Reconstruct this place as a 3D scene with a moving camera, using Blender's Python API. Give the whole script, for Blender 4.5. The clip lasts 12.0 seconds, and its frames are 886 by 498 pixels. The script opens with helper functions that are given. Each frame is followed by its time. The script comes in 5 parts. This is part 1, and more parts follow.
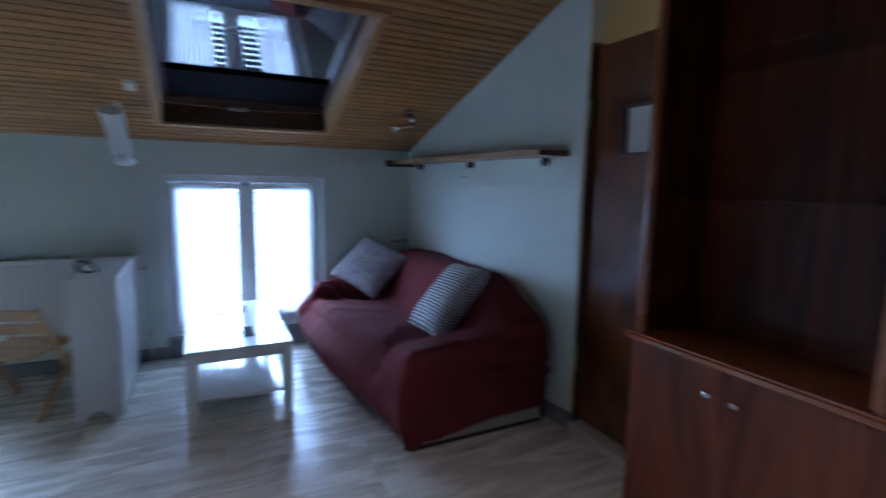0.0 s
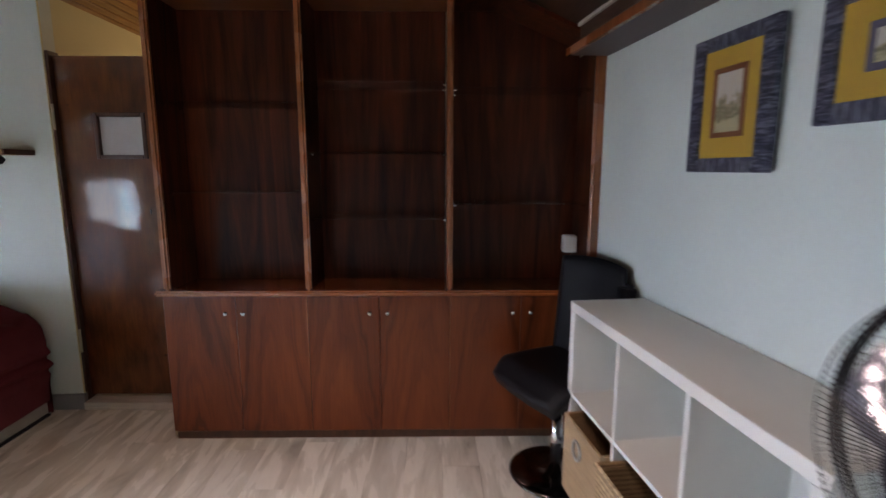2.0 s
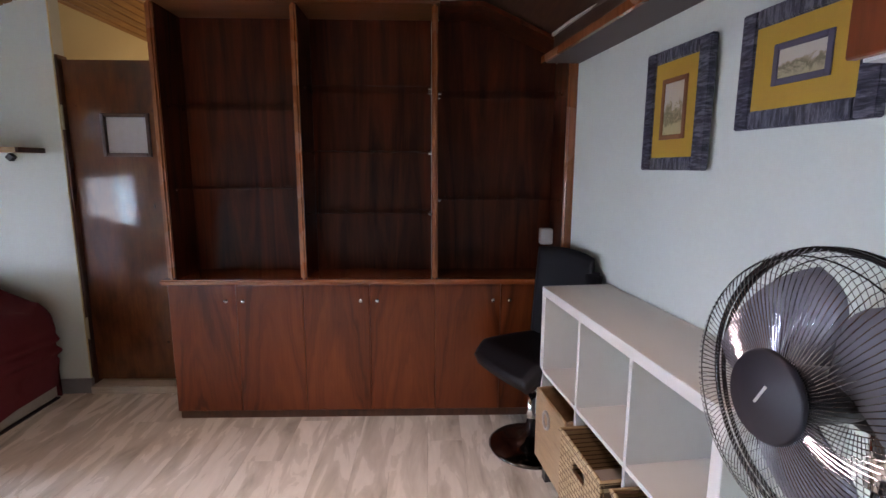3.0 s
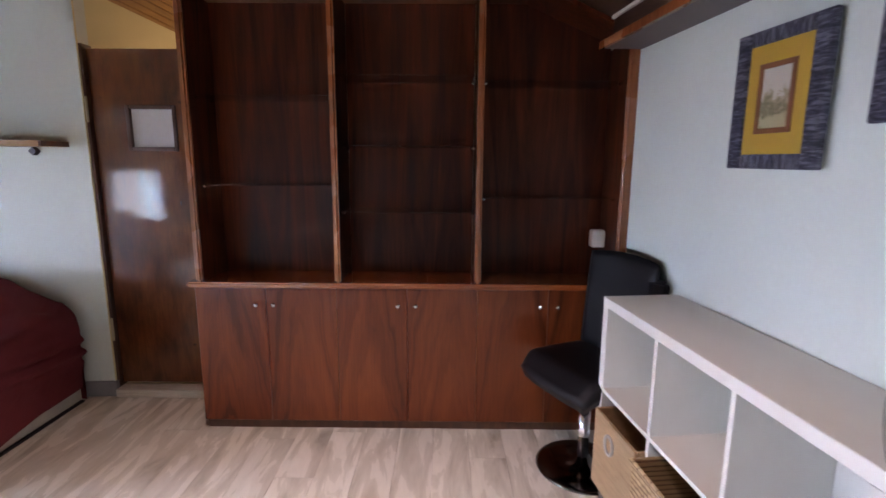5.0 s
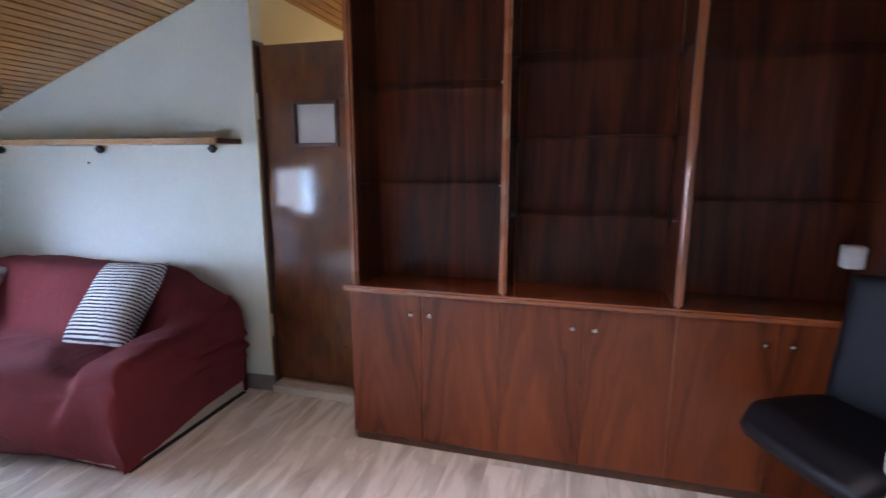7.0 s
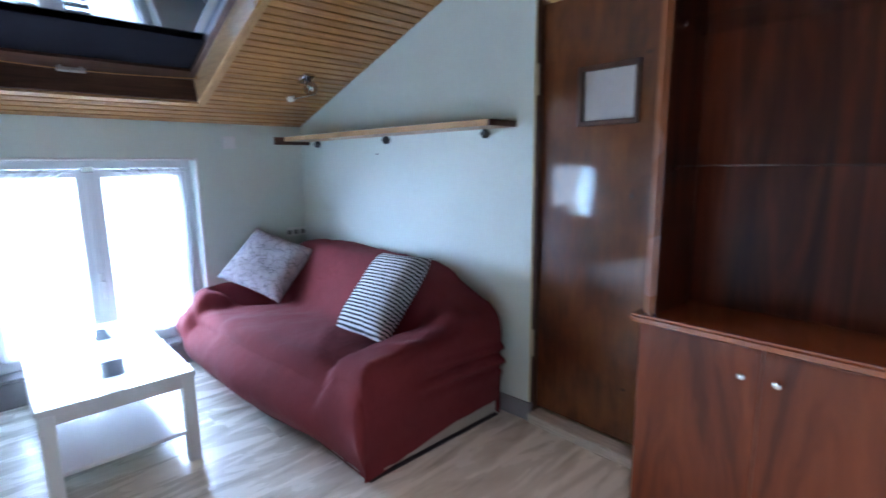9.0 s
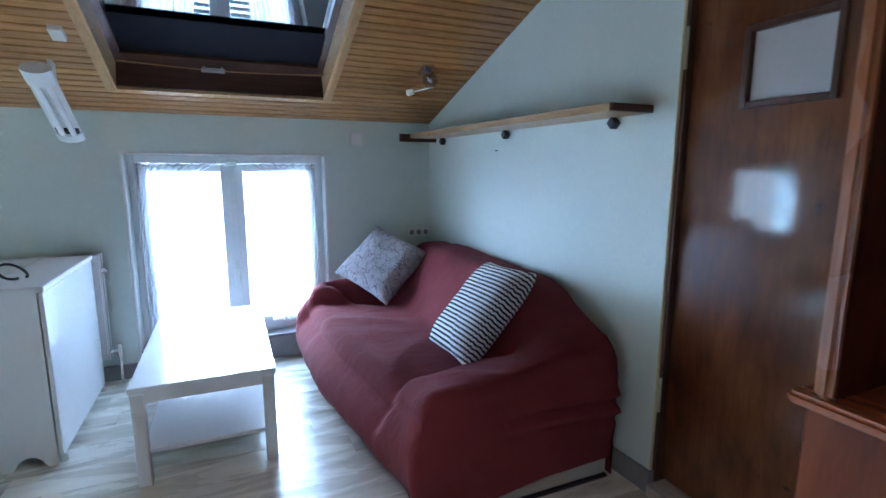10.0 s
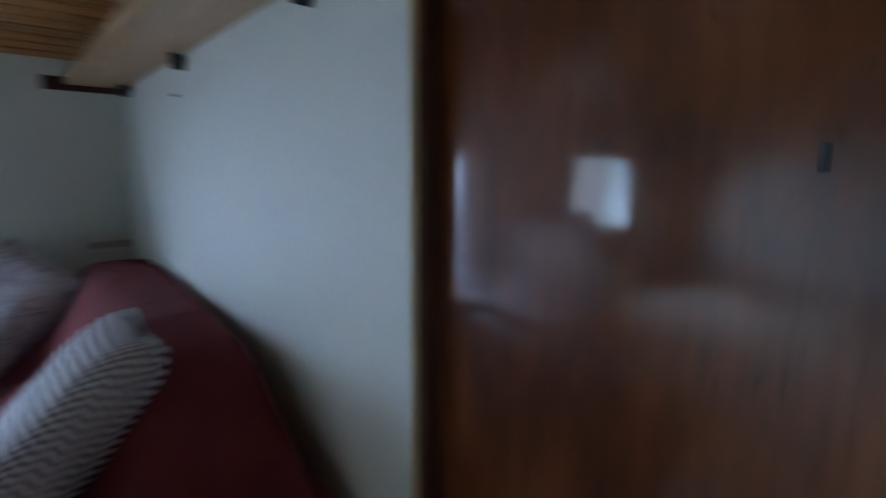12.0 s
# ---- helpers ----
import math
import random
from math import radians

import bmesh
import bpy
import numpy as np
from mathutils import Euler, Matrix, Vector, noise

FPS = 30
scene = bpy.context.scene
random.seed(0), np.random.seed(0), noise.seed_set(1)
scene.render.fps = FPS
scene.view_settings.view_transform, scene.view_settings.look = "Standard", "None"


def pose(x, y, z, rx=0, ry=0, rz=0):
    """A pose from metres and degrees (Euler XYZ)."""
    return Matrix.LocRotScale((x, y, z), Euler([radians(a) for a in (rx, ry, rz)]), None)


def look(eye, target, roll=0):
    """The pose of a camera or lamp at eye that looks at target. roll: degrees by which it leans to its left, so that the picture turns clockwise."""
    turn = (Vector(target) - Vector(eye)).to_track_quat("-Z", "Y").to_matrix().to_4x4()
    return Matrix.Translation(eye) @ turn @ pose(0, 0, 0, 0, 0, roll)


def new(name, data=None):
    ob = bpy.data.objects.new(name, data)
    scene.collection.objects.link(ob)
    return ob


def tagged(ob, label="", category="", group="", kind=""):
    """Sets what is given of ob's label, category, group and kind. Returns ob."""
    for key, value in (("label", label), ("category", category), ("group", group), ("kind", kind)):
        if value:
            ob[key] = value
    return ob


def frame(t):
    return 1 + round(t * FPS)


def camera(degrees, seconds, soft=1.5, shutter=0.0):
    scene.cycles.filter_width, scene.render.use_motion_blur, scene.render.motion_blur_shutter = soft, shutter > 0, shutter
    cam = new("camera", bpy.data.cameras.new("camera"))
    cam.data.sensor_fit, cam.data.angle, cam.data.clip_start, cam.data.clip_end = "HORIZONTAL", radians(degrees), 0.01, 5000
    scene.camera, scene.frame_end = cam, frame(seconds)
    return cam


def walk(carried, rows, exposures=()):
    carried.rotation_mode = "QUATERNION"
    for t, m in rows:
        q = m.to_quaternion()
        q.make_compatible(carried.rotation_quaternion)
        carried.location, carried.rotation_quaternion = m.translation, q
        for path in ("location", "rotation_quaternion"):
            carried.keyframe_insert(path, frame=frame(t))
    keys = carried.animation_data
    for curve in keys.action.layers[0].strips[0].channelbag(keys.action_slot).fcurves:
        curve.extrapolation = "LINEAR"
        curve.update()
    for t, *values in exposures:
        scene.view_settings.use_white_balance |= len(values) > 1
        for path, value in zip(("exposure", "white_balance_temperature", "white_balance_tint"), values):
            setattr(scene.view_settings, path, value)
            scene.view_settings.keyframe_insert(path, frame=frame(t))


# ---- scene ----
cam = camera(84.2, 12.0, shutter=0.6)
PATH = [
    (0, (0.818, 0.791, 1.342), (1.699, 2.567, 1.074), 1.0),
    (0.5, (0.523, 0.741, 1.386), (1.995, 2.063, 1.088), 0.1),
    (1, (0.257, 0.756, 1.399), (2.072, 1.541, 1.102), 0.5),
    (1.5, (0.02, 0.736, 1.418), (1.978, 1.007, 1.108), 0.2),
    (2, (-0.189, 0.674, 1.421), (1.785, 0.641, 1.1), 0.1),
    (2.5, (-0.395, 0.633, 1.42), (1.577, 0.574, 1.093), 0.2),
    (4.5, (-0.316, 0.689, 1.419), (1.653, 0.651, 1.07), 0.4),
    (5, (-0.194, 0.764, 1.43), (1.775, 0.774, 1.077), 0.4),
    (5.5, (-0.111, 0.832, 1.417), (1.858, 0.878, 1.068), 0.3),
    (6, (-0.046, 0.915, 1.4), (1.918, 1.055, 1.051), 0.2),
    (6.5, (0.051, 0.954, 1.416), (1.99, 1.284, 1.056), 0.0),
    (8.5, (0.491, 1.262, 1.345), (2.076, 2.431, 1.0), -0.2),
    (9, (0.663, 1.339, 1.32), (2.01, 2.778, 0.978), -0.7),
    (9.5, (0.871, 1.362, 1.316), (1.901, 3.045, 0.988), -0.4),
    (10, (1.127, 1.454, 1.288), (1.911, 3.265, 0.963), 0.1),
    (10.5, (1.319, 1.602, 1.269), (2.05, 3.435, 0.943), 0.0),
    (11, (1.66, 1.824, 1.221), (2.391, 3.654, 0.881), 0.0),
    (11.5, (1.919, 2.023, 1.186), (2.674, 3.845, 0.855), 0.3),
    (12, (2.19, 2.19, 1.17), (3.428, 3.719, 0.844), 0.3),
]
EXPOSURES = [(0, -1.43, 5250, 24), (0.5, -1.38, 5425, 24), (1, -1.22, 5750, 20), (1.5, -0.77, 6975, 29), (2, -0.51, 7335, 33), (2.5, -0.38, 7372, 36), (4.5, -0.05, 7280, 41), (5.5, 0.04, 7107, 42),
             (6.5, 0.14, 6600, 39), (8.5, 0.21, 5900, 27), (9, 0.24, 5750, 25), (9.5, 0.07, 5560, 20), (10, -0.13, 5570, 19), (10.5, -0.42, 5630, 22), (11, -0.72, 5690, 22), (11.5, -0.89, 5900, 24), (12, -1.0, 6100, 26)]
walk(cam, [(t, look(eye, target, roll)) for t, eye, target, roll in PATH], EXPOSURES)
DAY = 2950
LAMP = 17

# ---- world and lights ----
world = bpy.data.worlds.new("sky")
scene.world = world
world.use_nodes = True
wn = world.node_tree
bgn = next(n for n in wn.nodes if n.type == "BACKGROUND")
skyn = wn.nodes.new("ShaderNodeTexSky")
skyn.sky_type = "NISHITA"
skyn.sun_disc = False
skyn.sun_elevation = radians(40)
skyn.sun_rotation = radians(150)
wn.links.new(skyn.outputs[0], bgn.inputs[0])
bgn.inputs[1].default_value = 0.12


def sun_lamp():
    d = bpy.data.lights.new("sun", "SUN")
    d.energy, d.angle, d.color = 1.0, radians(15), (1.0, 0.95, 0.88)
    o = new("sun", d)
    o.matrix_world = look((-6, -10, 12), (0, 0, 0))


def daylight(name, x, y, z, w, h, watts, target, color=(0.52, 0.77, 1.0)):
    d = bpy.data.lights.new(name, "AREA")
    d.shape, d.size, d.size_y, d.energy, d.color = "RECTANGLE", w, h, watts, color
    o = new(name, d)
    o.matrix_world = look((x, y, z), target)
    return o


sun_lamp()
# overcast sky seen through the two french windows
daylight("window_daylight", 1.14, 6.1, 1.82, 2.4, 2.6, DAY, (1.14, 4.3, 0.36))
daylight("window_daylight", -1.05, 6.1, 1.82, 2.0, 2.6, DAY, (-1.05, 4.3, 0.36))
# assumed ceiling lamp, out of view, above the picture-wall end of the room
ld = bpy.data.lights.new("ceiling_lamp_light", "AREA")
ld.shape, ld.size, ld.energy, ld.color = "DISK", 0.34, LAMP, (1.0, 0.86, 0.78)
ld.spread = radians(96)
new("ceiling_lamp_light", ld).location = (0.70, 1.25, 2.56)
# daylight of the passage behind the door, from a room further on
daylight("passage_light", 3.9, 1.75, 1.9, 0.25, 0.25, 5.5, (3.6, 2.8, 2.2), (1.0, 0.86, 0.55))


# ---- materials ----
class Tree:
    def __init__(self, name):
        self.m = bpy.data.materials.new(name)
        self.m.use_nodes = True
        self.t = self.m.node_tree
        self.b = next(n for n in self.t.nodes if n.type == "BSDF_PRINCIPLED")
        self.tc = self.t.nodes.new("ShaderNodeTexCoord")

    def n(self, kind, **kw):
        nd = self.t.nodes.new(kind)
        for k, v in kw.items():
            setattr(nd, k, v)
        return nd

    def ln(self, a, b):
        self.t.links.new(a, b)

    def coords(self, scale=(1, 1, 1), rot=(0, 0, 0), offset=None):
        mp = self.n("ShaderNodeMapping")
        mp.inputs["Scale"].default_value = scale
        mp.inputs["Rotation"].default_value = rot
        self.ln(self.tc.outputs["Object"], mp.inputs["Vector"])
        if offset:
            self.ln(offset, mp.inputs["Location"])
        return mp.outputs["Vector"]

    def noise(self, vec, scale=5, detail=4, rough=0.6, dist=0.0):
        nd = self.n("ShaderNodeTexNoise")
        nd.inputs["Scale"].default_value = scale
        nd.inputs["Detail"].default_value = detail
        nd.inputs["Roughness"].default_value = rough
        nd.inputs["Distortion"].default_value = dist
        self.ln(vec, nd.inputs["Vector"])
        return nd.outputs[0]

    def ramp(self, fac, stops):
        r = self.n("ShaderNodeValToRGB")
        e = r.color_ramp.elements
        while len(e) < len(stops):
            e.new(0.5)
        for el, (p, c) in zip(e, stops):
            el.position, el.color = p, (*c, 1)
        self.ln(fac, r.inputs[0])
        return r.outputs[0]

    def mix(self, fac, a, b, blend="MIX"):
        x = self.n("ShaderNodeMix", data_type="RGBA", blend_type=blend)
        for sock, v in ((x.inputs[0], fac), (x.inputs[6], a), (x.inputs[7], b)):
            if isinstance(v, (int, float)):
                sock.default_value = v
            elif isinstance(v, tuple):
                sock.default_value = (*v, 1)
            else:
                self.ln(v, sock)
        return x.outputs[2]

    def math(self, op, a, b=0.0):
        x = self.n("ShaderNodeMath", operation=op)
        for sock, v in ((x.inputs[0], a), (x.inputs[1], b)):
            if isinstance(v, (int, float)):
                sock.default_value = v
            else:
                self.ln(v, sock)
        return x.outputs[0]

    def bump(self, h, strength=0.2, dist=0.01):
        b = self.n("ShaderNodeBump")
        b.inputs["Strength"].default_value = strength
        b.inputs["Distance"].default_value = dist
        self.ln(h, b.inputs["Height"])
        self.ln(b.outputs[0], self.b.inputs["Normal"])

    def put(self, key, v):
        s = self.b.inputs[key]
        if isinstance(v, (int, float)):
            s.default_value = v
        elif isinstance(v, tuple):
            s.default_value = (*v, 1)
        else:
            self.ln(v, s)


def paint(name, c, rough=0.6, grain=60, var=0.06, bump=0.12):
    t = Tree(name)
    big = t.noise(t.coords(), 1.6, 3)
    fine = t.noise(t.coords(), grain, 4)
    lo = tuple(v * (1 - var) for v in c)
    col = t.ramp(big, [(0.3, lo), (0.7, c)])
    t.put("Base Color", t.mix(0.05, col, t.ramp(fine, [(0.3, (0.3, 0.3, 0.3)), (0.7, (1, 1, 1))]), "MULTIPLY"))
    t.put("Roughness", t.math("ADD", t.math("MULTIPLY", big, 0.1), rough - 0.05))
    t.bump(fine, bump, 0.002)
    return t.m


def wood(name, dark, light, grain=(14, 14, 0.9), rough=0.3, scale=3.0, coat=0.0, knots=0.0, rand=0.25, bump=0.06, dist=1.2, spec=0.5, island=False):
    """Grain runs along the axis with the small number."""
    t = Tree(name)
    pick = t.n("ShaderNodeNewGeometry").outputs["Random Per Island"] if island else t.n("ShaderNodeObjectInfo").outputs["Random"]
    vec_off = t.n("ShaderNodeCombineXYZ")
    t.ln(t.math("MULTIPLY", pick, 37.0), vec_off.inputs[0])
    t.ln(t.math("MULTIPLY", pick, 11.0), vec_off.inputs[2])
    v = t.coords(grain, offset=vec_off.outputs[0])
    a = t.noise(v, scale, 6, 0.62, dist)
    f = t.noise(v, scale * 7, 3, 0.5, 0.3)
    broad = t.noise(t.coords((1.4, 1.4, 1.4), offset=vec_off.outputs[0]), 1.5, 2)
    col = t.ramp(a, [(0.28, dark), (0.5, tuple((p + q) / 2 for p, q in zip(dark, light))), (0.72, light)])
    col = t.mix(0.22, col, t.ramp(f, [(0.35, (0.35, 0.3, 0.27)), (0.6, (1, 1, 1))]), "MULTIPLY")
    col = t.mix(0.35, col, t.ramp(broad, [(0.3, (0.62, 0.6, 0.58)), (0.7, (1.0, 1.0, 1.0))]), "MULTIPLY")
    if knots:
        vo = t.n("ShaderNodeTexVoronoi")
        vo.inputs["Scale"].default_value = 2.2
        t.ln(t.coords((1.0, 1.6, 0.7)), vo.inputs["Vector"])
        col = t.mix(knots, col, t.ramp(vo.outputs["Distance"], [(0.02, (0.12, 0.06, 0.04)), (0.09, (1, 1, 1))]), "MULTIPLY")
    hsv = t.n("ShaderNodeHueSaturation")
    t.ln(t.math("ADD", t.math("MULTIPLY", pick, rand), 1 - rand / 2), hsv.inputs["Value"])
    t.ln(col, hsv.inputs["Color"])
    t.put("Base Color", hsv.outputs[0])
    t.put("Roughness", t.math("ADD", t.math("MULTIPLY", broad, 0.18), rough - 0.09))
    t.put("Specular IOR Level", spec)
    if coat:
        t.ln(t.n("ShaderNodeNewGeometry").outputs["Normal"], t.b.inputs["Coat Normal"])
        t.put("Coat Weight", coat)
        t.put("Coat Roughness", 0.035 if coat > 0.7 else 0.11)
    t.bump(a, bump, 0.004)
    return t.m


def plain(name, c, rough=0.5, metal=0.0, var=0.12, scale=18):
    t = Tree(name)
    n1 = t.noise(t.coords(), scale, 4)
    t.put("Base Color", t.ramp(n1, [(0.3, tuple(v * (1 - var) for v in c)), (0.7, c)]))
    t.put("Roughness", t.math("ADD", t.math("MULTIPLY", n1, 0.12), max(0.02, rough - 0.06)))
    t.put("Metallic", metal)
    return t.m


def cloth(name, c, var=0.18, weave=420, rough=0.95, sheen=0.3, wrinkle=0.0):
    t = Tree(name)
    big = t.noise(t.coords(), 5, 4)
    w = t.noise(t.coords((1, 1, 1)), weave, 2)
    col = t.ramp(big, [(0.3, tuple(v * (1 - var) for v in c)), (0.7, c)])
    t.put("Base Color", t.mix(0.3, col, t.ramp(w, [(0.35, (0.5, 0.5, 0.5)), (0.65, (1, 1, 1))]), "MULTIPLY"))
    t.put("Roughness", rough)
    t.put("Sheen Weight", sheen)
    t.put("Specular IOR Level", 0.15)
    h = t.math("ADD", w, t.math("MULTIPLY", big, 3.0))
    if wrinkle:
        h = t.math("ADD", h, t.math("MULTIPLY", t.noise(t.coords((1.0, 1.5, 1.0)), 6, 3, 0.5, 1.6), 13.0 * wrinkle))
    t.bump(h, 0.25, 0.003)
    return t.m


def clear_glass(name, tint=(0.95, 0.98, 0.97), rough=0.0):
    t = Tree(name)
    gl = t.n("ShaderNodeBsdfGlossy")
    gl.inputs["Roughness"].default_value = 0.02
    tr = t.n("ShaderNodeBsdfTransparent")
    tr.inputs[0].default_value = (*tint, 1)
    lw = t.n("ShaderNodeLayerWeight")
    lw.inputs[0].default_value = 0.5
    mx = t.n("ShaderNodeMixShader")
    t.ln(t.math("ADD", t.math("MULTIPLY", t.math("POWER", lw.outputs["Facing"], 4.0), 0.6), 0.035), mx.inputs[0])
    t.ln(tr.outputs[0], mx.inputs[1])
    t.ln(gl.outputs[0], mx.inputs[2])
    out = next(n for n in t.t.nodes if n.type == "OUTPUT_MATERIAL")
    t.ln(mx.outputs[0], out.inputs[0])
    return t.m


def sheer(name, c=(0.76, 0.75, 0.78)):
    t = Tree(name)
    d = t.n("ShaderNodeBsdfDiffuse")
    d.inputs[0].default_value = (*c, 1)
    tl = t.n("ShaderNodeBsdfTranslucent")
    tl.inputs[0].default_value = (*c, 1)
    tr = t.n("ShaderNodeBsdfTransparent")
    m1 = t.n("ShaderNodeMixShader")
    m2 = t.n("ShaderNodeMixShader")
    weave = t.noise(t.coords((1, 1, 0.2)), 90, 3)
    t.ln(t.math("ADD", t.math("MULTIPLY", weave, 0.34), 0.12), m2.inputs[0])
    m1.inputs[0].default_value = 0.42
    t.ln(d.outputs[0], m1.inputs[1])
    t.ln(tl.outputs[0], m1.inputs[2])
    t.ln(m1.outputs[0], m2.inputs[1])
    t.ln(tr.outputs[0], m2.inputs[2])
    out = next(n for n in t.t.nodes if n.type == "OUTPUT_MATERIAL")
    t.ln(m2.outputs[0], out.inputs[0])
    return t.m


WALL = paint("mint_wall_paint", (0.667, 0.733, 0.668))
CREAM = paint("cream_wall_paint", (0.72, 0.64, 0.36))
BASE = plain("grey_skirting", (0.24, 0.23, 0.23), 0.45)
PINE = wood("varnished_pine_boards", (0.25, 0.098, 0.027), (0.56, 0.272, 0.086), (0.8, 12, 12), 0.34, 3.0, 0.25, 0.0, 0.3, island=True)
GROOVE = plain("dark_groove", (0.035, 0.016, 0.008), 0.7)
TRIM = wood("light_pine_trim", (0.42, 0.22, 0.085), (0.62, 0.38, 0.17), (12, 1.2, 12), 0.3, 3.0, 0.3)
DARKW = wood("dark_brown_lining", (0.055, 0.025, 0.017), (0.125, 0.058, 0.035), (0.9, 12, 12), 0.38, 3.0, 0.1)
MAHOG = wood("mahogany_veneer", (0.085, 0.015, 0.006), (0.30, 0.070, 0.021), (4.0, 4.0, 0.42), 0.42, 2.0, 0.35, 0.0, 0.22)
MAHOGH = wood("mahogany_counter", (0.22, 0.052, 0.015), (0.46, 0.125, 0.034), (9, 0.6, 9), 0.16, 2.2, 0.9)
MAHOGE = wood("mahogany_edge", (0.23, 0.070, 0.025), (0.41, 0.138, 0.050), (12, 12, 0.7), 0.26, 2.0, 0.4)
# dark veneer, with the shade inside the bays put into its colour
BACKW = wood("recess_shaded_mahogany", (0.014, 0.0028, 0.0012), (0.138, 0.030, 0.0104), (4.6, 4.6, 0.36), 0.45, 2.0, 0.08, 0.0, 0.3, 0.03, 1.7, 0.15)
MAHOGC = wood("mahogany_cornice", (0.15, 0.045, 0.017), (0.28, 0.095, 0.036), (12, 0.7, 12), 0.3, 2.0, 0.3, 0.0, 0.0)


def flame_veneer():
    """Arched mahogany figure, another cut on every door."""
    t = Tree("flame_mahogany_veneer")
    oi = t.n("ShaderNodeObjectInfo")
    sp = t.n("ShaderNodeSeparateXYZ")
    t.ln(t.tc.outputs["Generated"], sp.inputs[0])
    rnd = oi.outputs["Random"]
    u = t.math("ADD", sp.outputs[1], t.math("SUBTRACT", t.math("MULTIPLY", rnd, 0.3), 0.65))
    wob = t.math("SUBTRACT", t.noise(t.coords((3.0, 3.0, 0.8)), 3.0, 3), 0.5)
    vee = t.math("POWER", t.math("ADD", t.math("MULTIPLY", u, u), 0.012), 0.5)
    arch = t.math("ADD", t.math("MULTIPLY", vee, 2.6), t.math("ADD", t.math("MULTIPLY", sp.outputs[2], 0.8), t.math("MULTIPLY", wob, 0.8)))
    cv = t.n("ShaderNodeCombineXYZ")
    t.ln(arch, cv.inputs[0])
    t.ln(t.math("MULTIPLY", u, 0.6), cv.inputs[1])
    t.ln(t.math("MULTIPLY", rnd, 23.0), cv.inputs[2])
    a = t.noise(cv.outputs[0], 2.6, 3, 0.55)
    f = t.noise(t.coords((26, 26, 0.9)), 5, 3, 0.5, 0.3)
    col = t.ramp(a, [(0.33, (0.080, 0.0150, 0.0046)), (0.39, (0.116, 0.0230, 0.0065)), (0.5, (0.150, 0.0310, 0.0082)), (0.72, (0.195, 0.0430, 0.0110))])
    col = t.mix(0.22, col, t.ramp(f, [(0.35, (0.4, 0.34, 0.3)), (0.6, (1, 1, 1))]), "MULTIPLY")
    t.put("Base Color", col)
    t.put("Roughness", t.math("ADD", t.math("MULTIPLY", a, 0.15), 0.26))
    t.put("Specular IOR Level", 0.25)
    t.put("Coat Weight", 0.3)
    t.put("Coat Roughness", 0.10)
    t.bump(f, 0.04, 0.002)
    return t.m


def mottled_door():
    """Old glossy varnish over blotchy orange-brown wood with small knots."""
    t = Tree("varnished_door")
    blot = t.noise(t.coords((1.6, 1.6, 0.8)), 4.0, 4, 0.55, 0.2)
    fine = t.noise(t.coords((9, 9, 0.9)), 6, 5, 0.62, 0.5)
    col = t.ramp(blot, [(0.30, (0.055, 0.0145, 0.0042)), (0.5, (0.115, 0.0325, 0.0086)), (0.70, (0.178, 0.0555, 0.0140))])
    col = t.mix(0.36, col, t.ramp(fine, [(0.34, (0.36, 0.30, 0.27)), (0.58, (1, 1, 1))]), "MULTIPLY")
    fleck = t.noise(t.coords((30, 30, 5)), 4, 2, 0.5, 0.4)
    col = t.mix(0.35, col, t.ramp(fleck, [(0.27, (0.25, 0.18, 0.14)), (0.34, (1, 1, 1))]), "MULTIPLY")
    vo = t.n("ShaderNodeTexVoronoi")
    vo.inputs["Scale"].default_value = 5.5
    t.ln(t.coords((1.0, 1.0, 1.7)), vo.inputs["Vector"])
    size = t.noise(t.coords(), 2.3, 1)
    d = t.math("ADD", vo.outputs["Distance"], t.math("MULTIPLY", t.math("SUBTRACT", 0.54, size), 0.9))
    col = t.mix(0.8, col, t.ramp(d, [(0.02, (0.10, 0.05, 0.03)), (0.075, (1, 1, 1))]), "MULTIPLY")
    t.put("Base Color", col)
    t.put("Roughness", 0.5)
    t.put("Specular IOR Level", 0.1)
    wavy = t.n("ShaderNodeBump")
    wavy.inputs["Strength"].default_value = 0.12
    wavy.inputs["Distance"].default_value = 0.004
    t.ln(t.math("ADD", t.noise(t.coords((1, 1, 0.6)), 14, 3), t.math("MULTIPLY", fine, 0.15)), wavy.inputs["Height"])
    t.ln(wavy.outputs[0], t.b.inputs["Coat Normal"])
    t.put("Coat Weight", 1.0)
    t.put("Coat IOR", 1.55)
    t.put("Coat Roughness", t.math("ADD", t.math("MULTIPLY", blot, 0.06), 0.03))
    t.bump(fine, 0.04, 0.003)
    return t.m


FLAME = flame_veneer()
DOORW = mottled_door()
SHELFW = plain("dull_white_laminate", (0.63, 0.63, 0.585), 0.42, 0, 0.05, 8)
WHITE = plain("white_lacquer", (0.78, 0.77, 0.76), 0.35, 0, 0.04, 8)
WHITEG = plain("white_gloss_table", (0.80, 0.80, 0.79), 0.16, 0, 0.03, 6)
PVC = plain("white_window_frame", (0.80, 0.80, 0.81), 0.35, 0, 0.05, 6)
PLASTIC = plain("white_plastic", (0.75, 0.75, 0.72), 0.4, 0, 0.05)
BLACKL = plain("black_leather", (0.008, 0.0075, 0.009), 0.5, 0, 0.3, 60)
BLACKP = plain("black_plastic", (0.018, 0.018, 0.022), 0.4)
NAVY = cloth("navy_blind", (0.0085, 0.0075, 0.0125), sheen=0.0)
BLACKL.node_tree.nodes["Principled BSDF"].inputs["Specular IOR Level"].default_value = 0.22
CRYSTAL = clear_glass("lamp_crystal", (0.80, 0.80, 0.84))
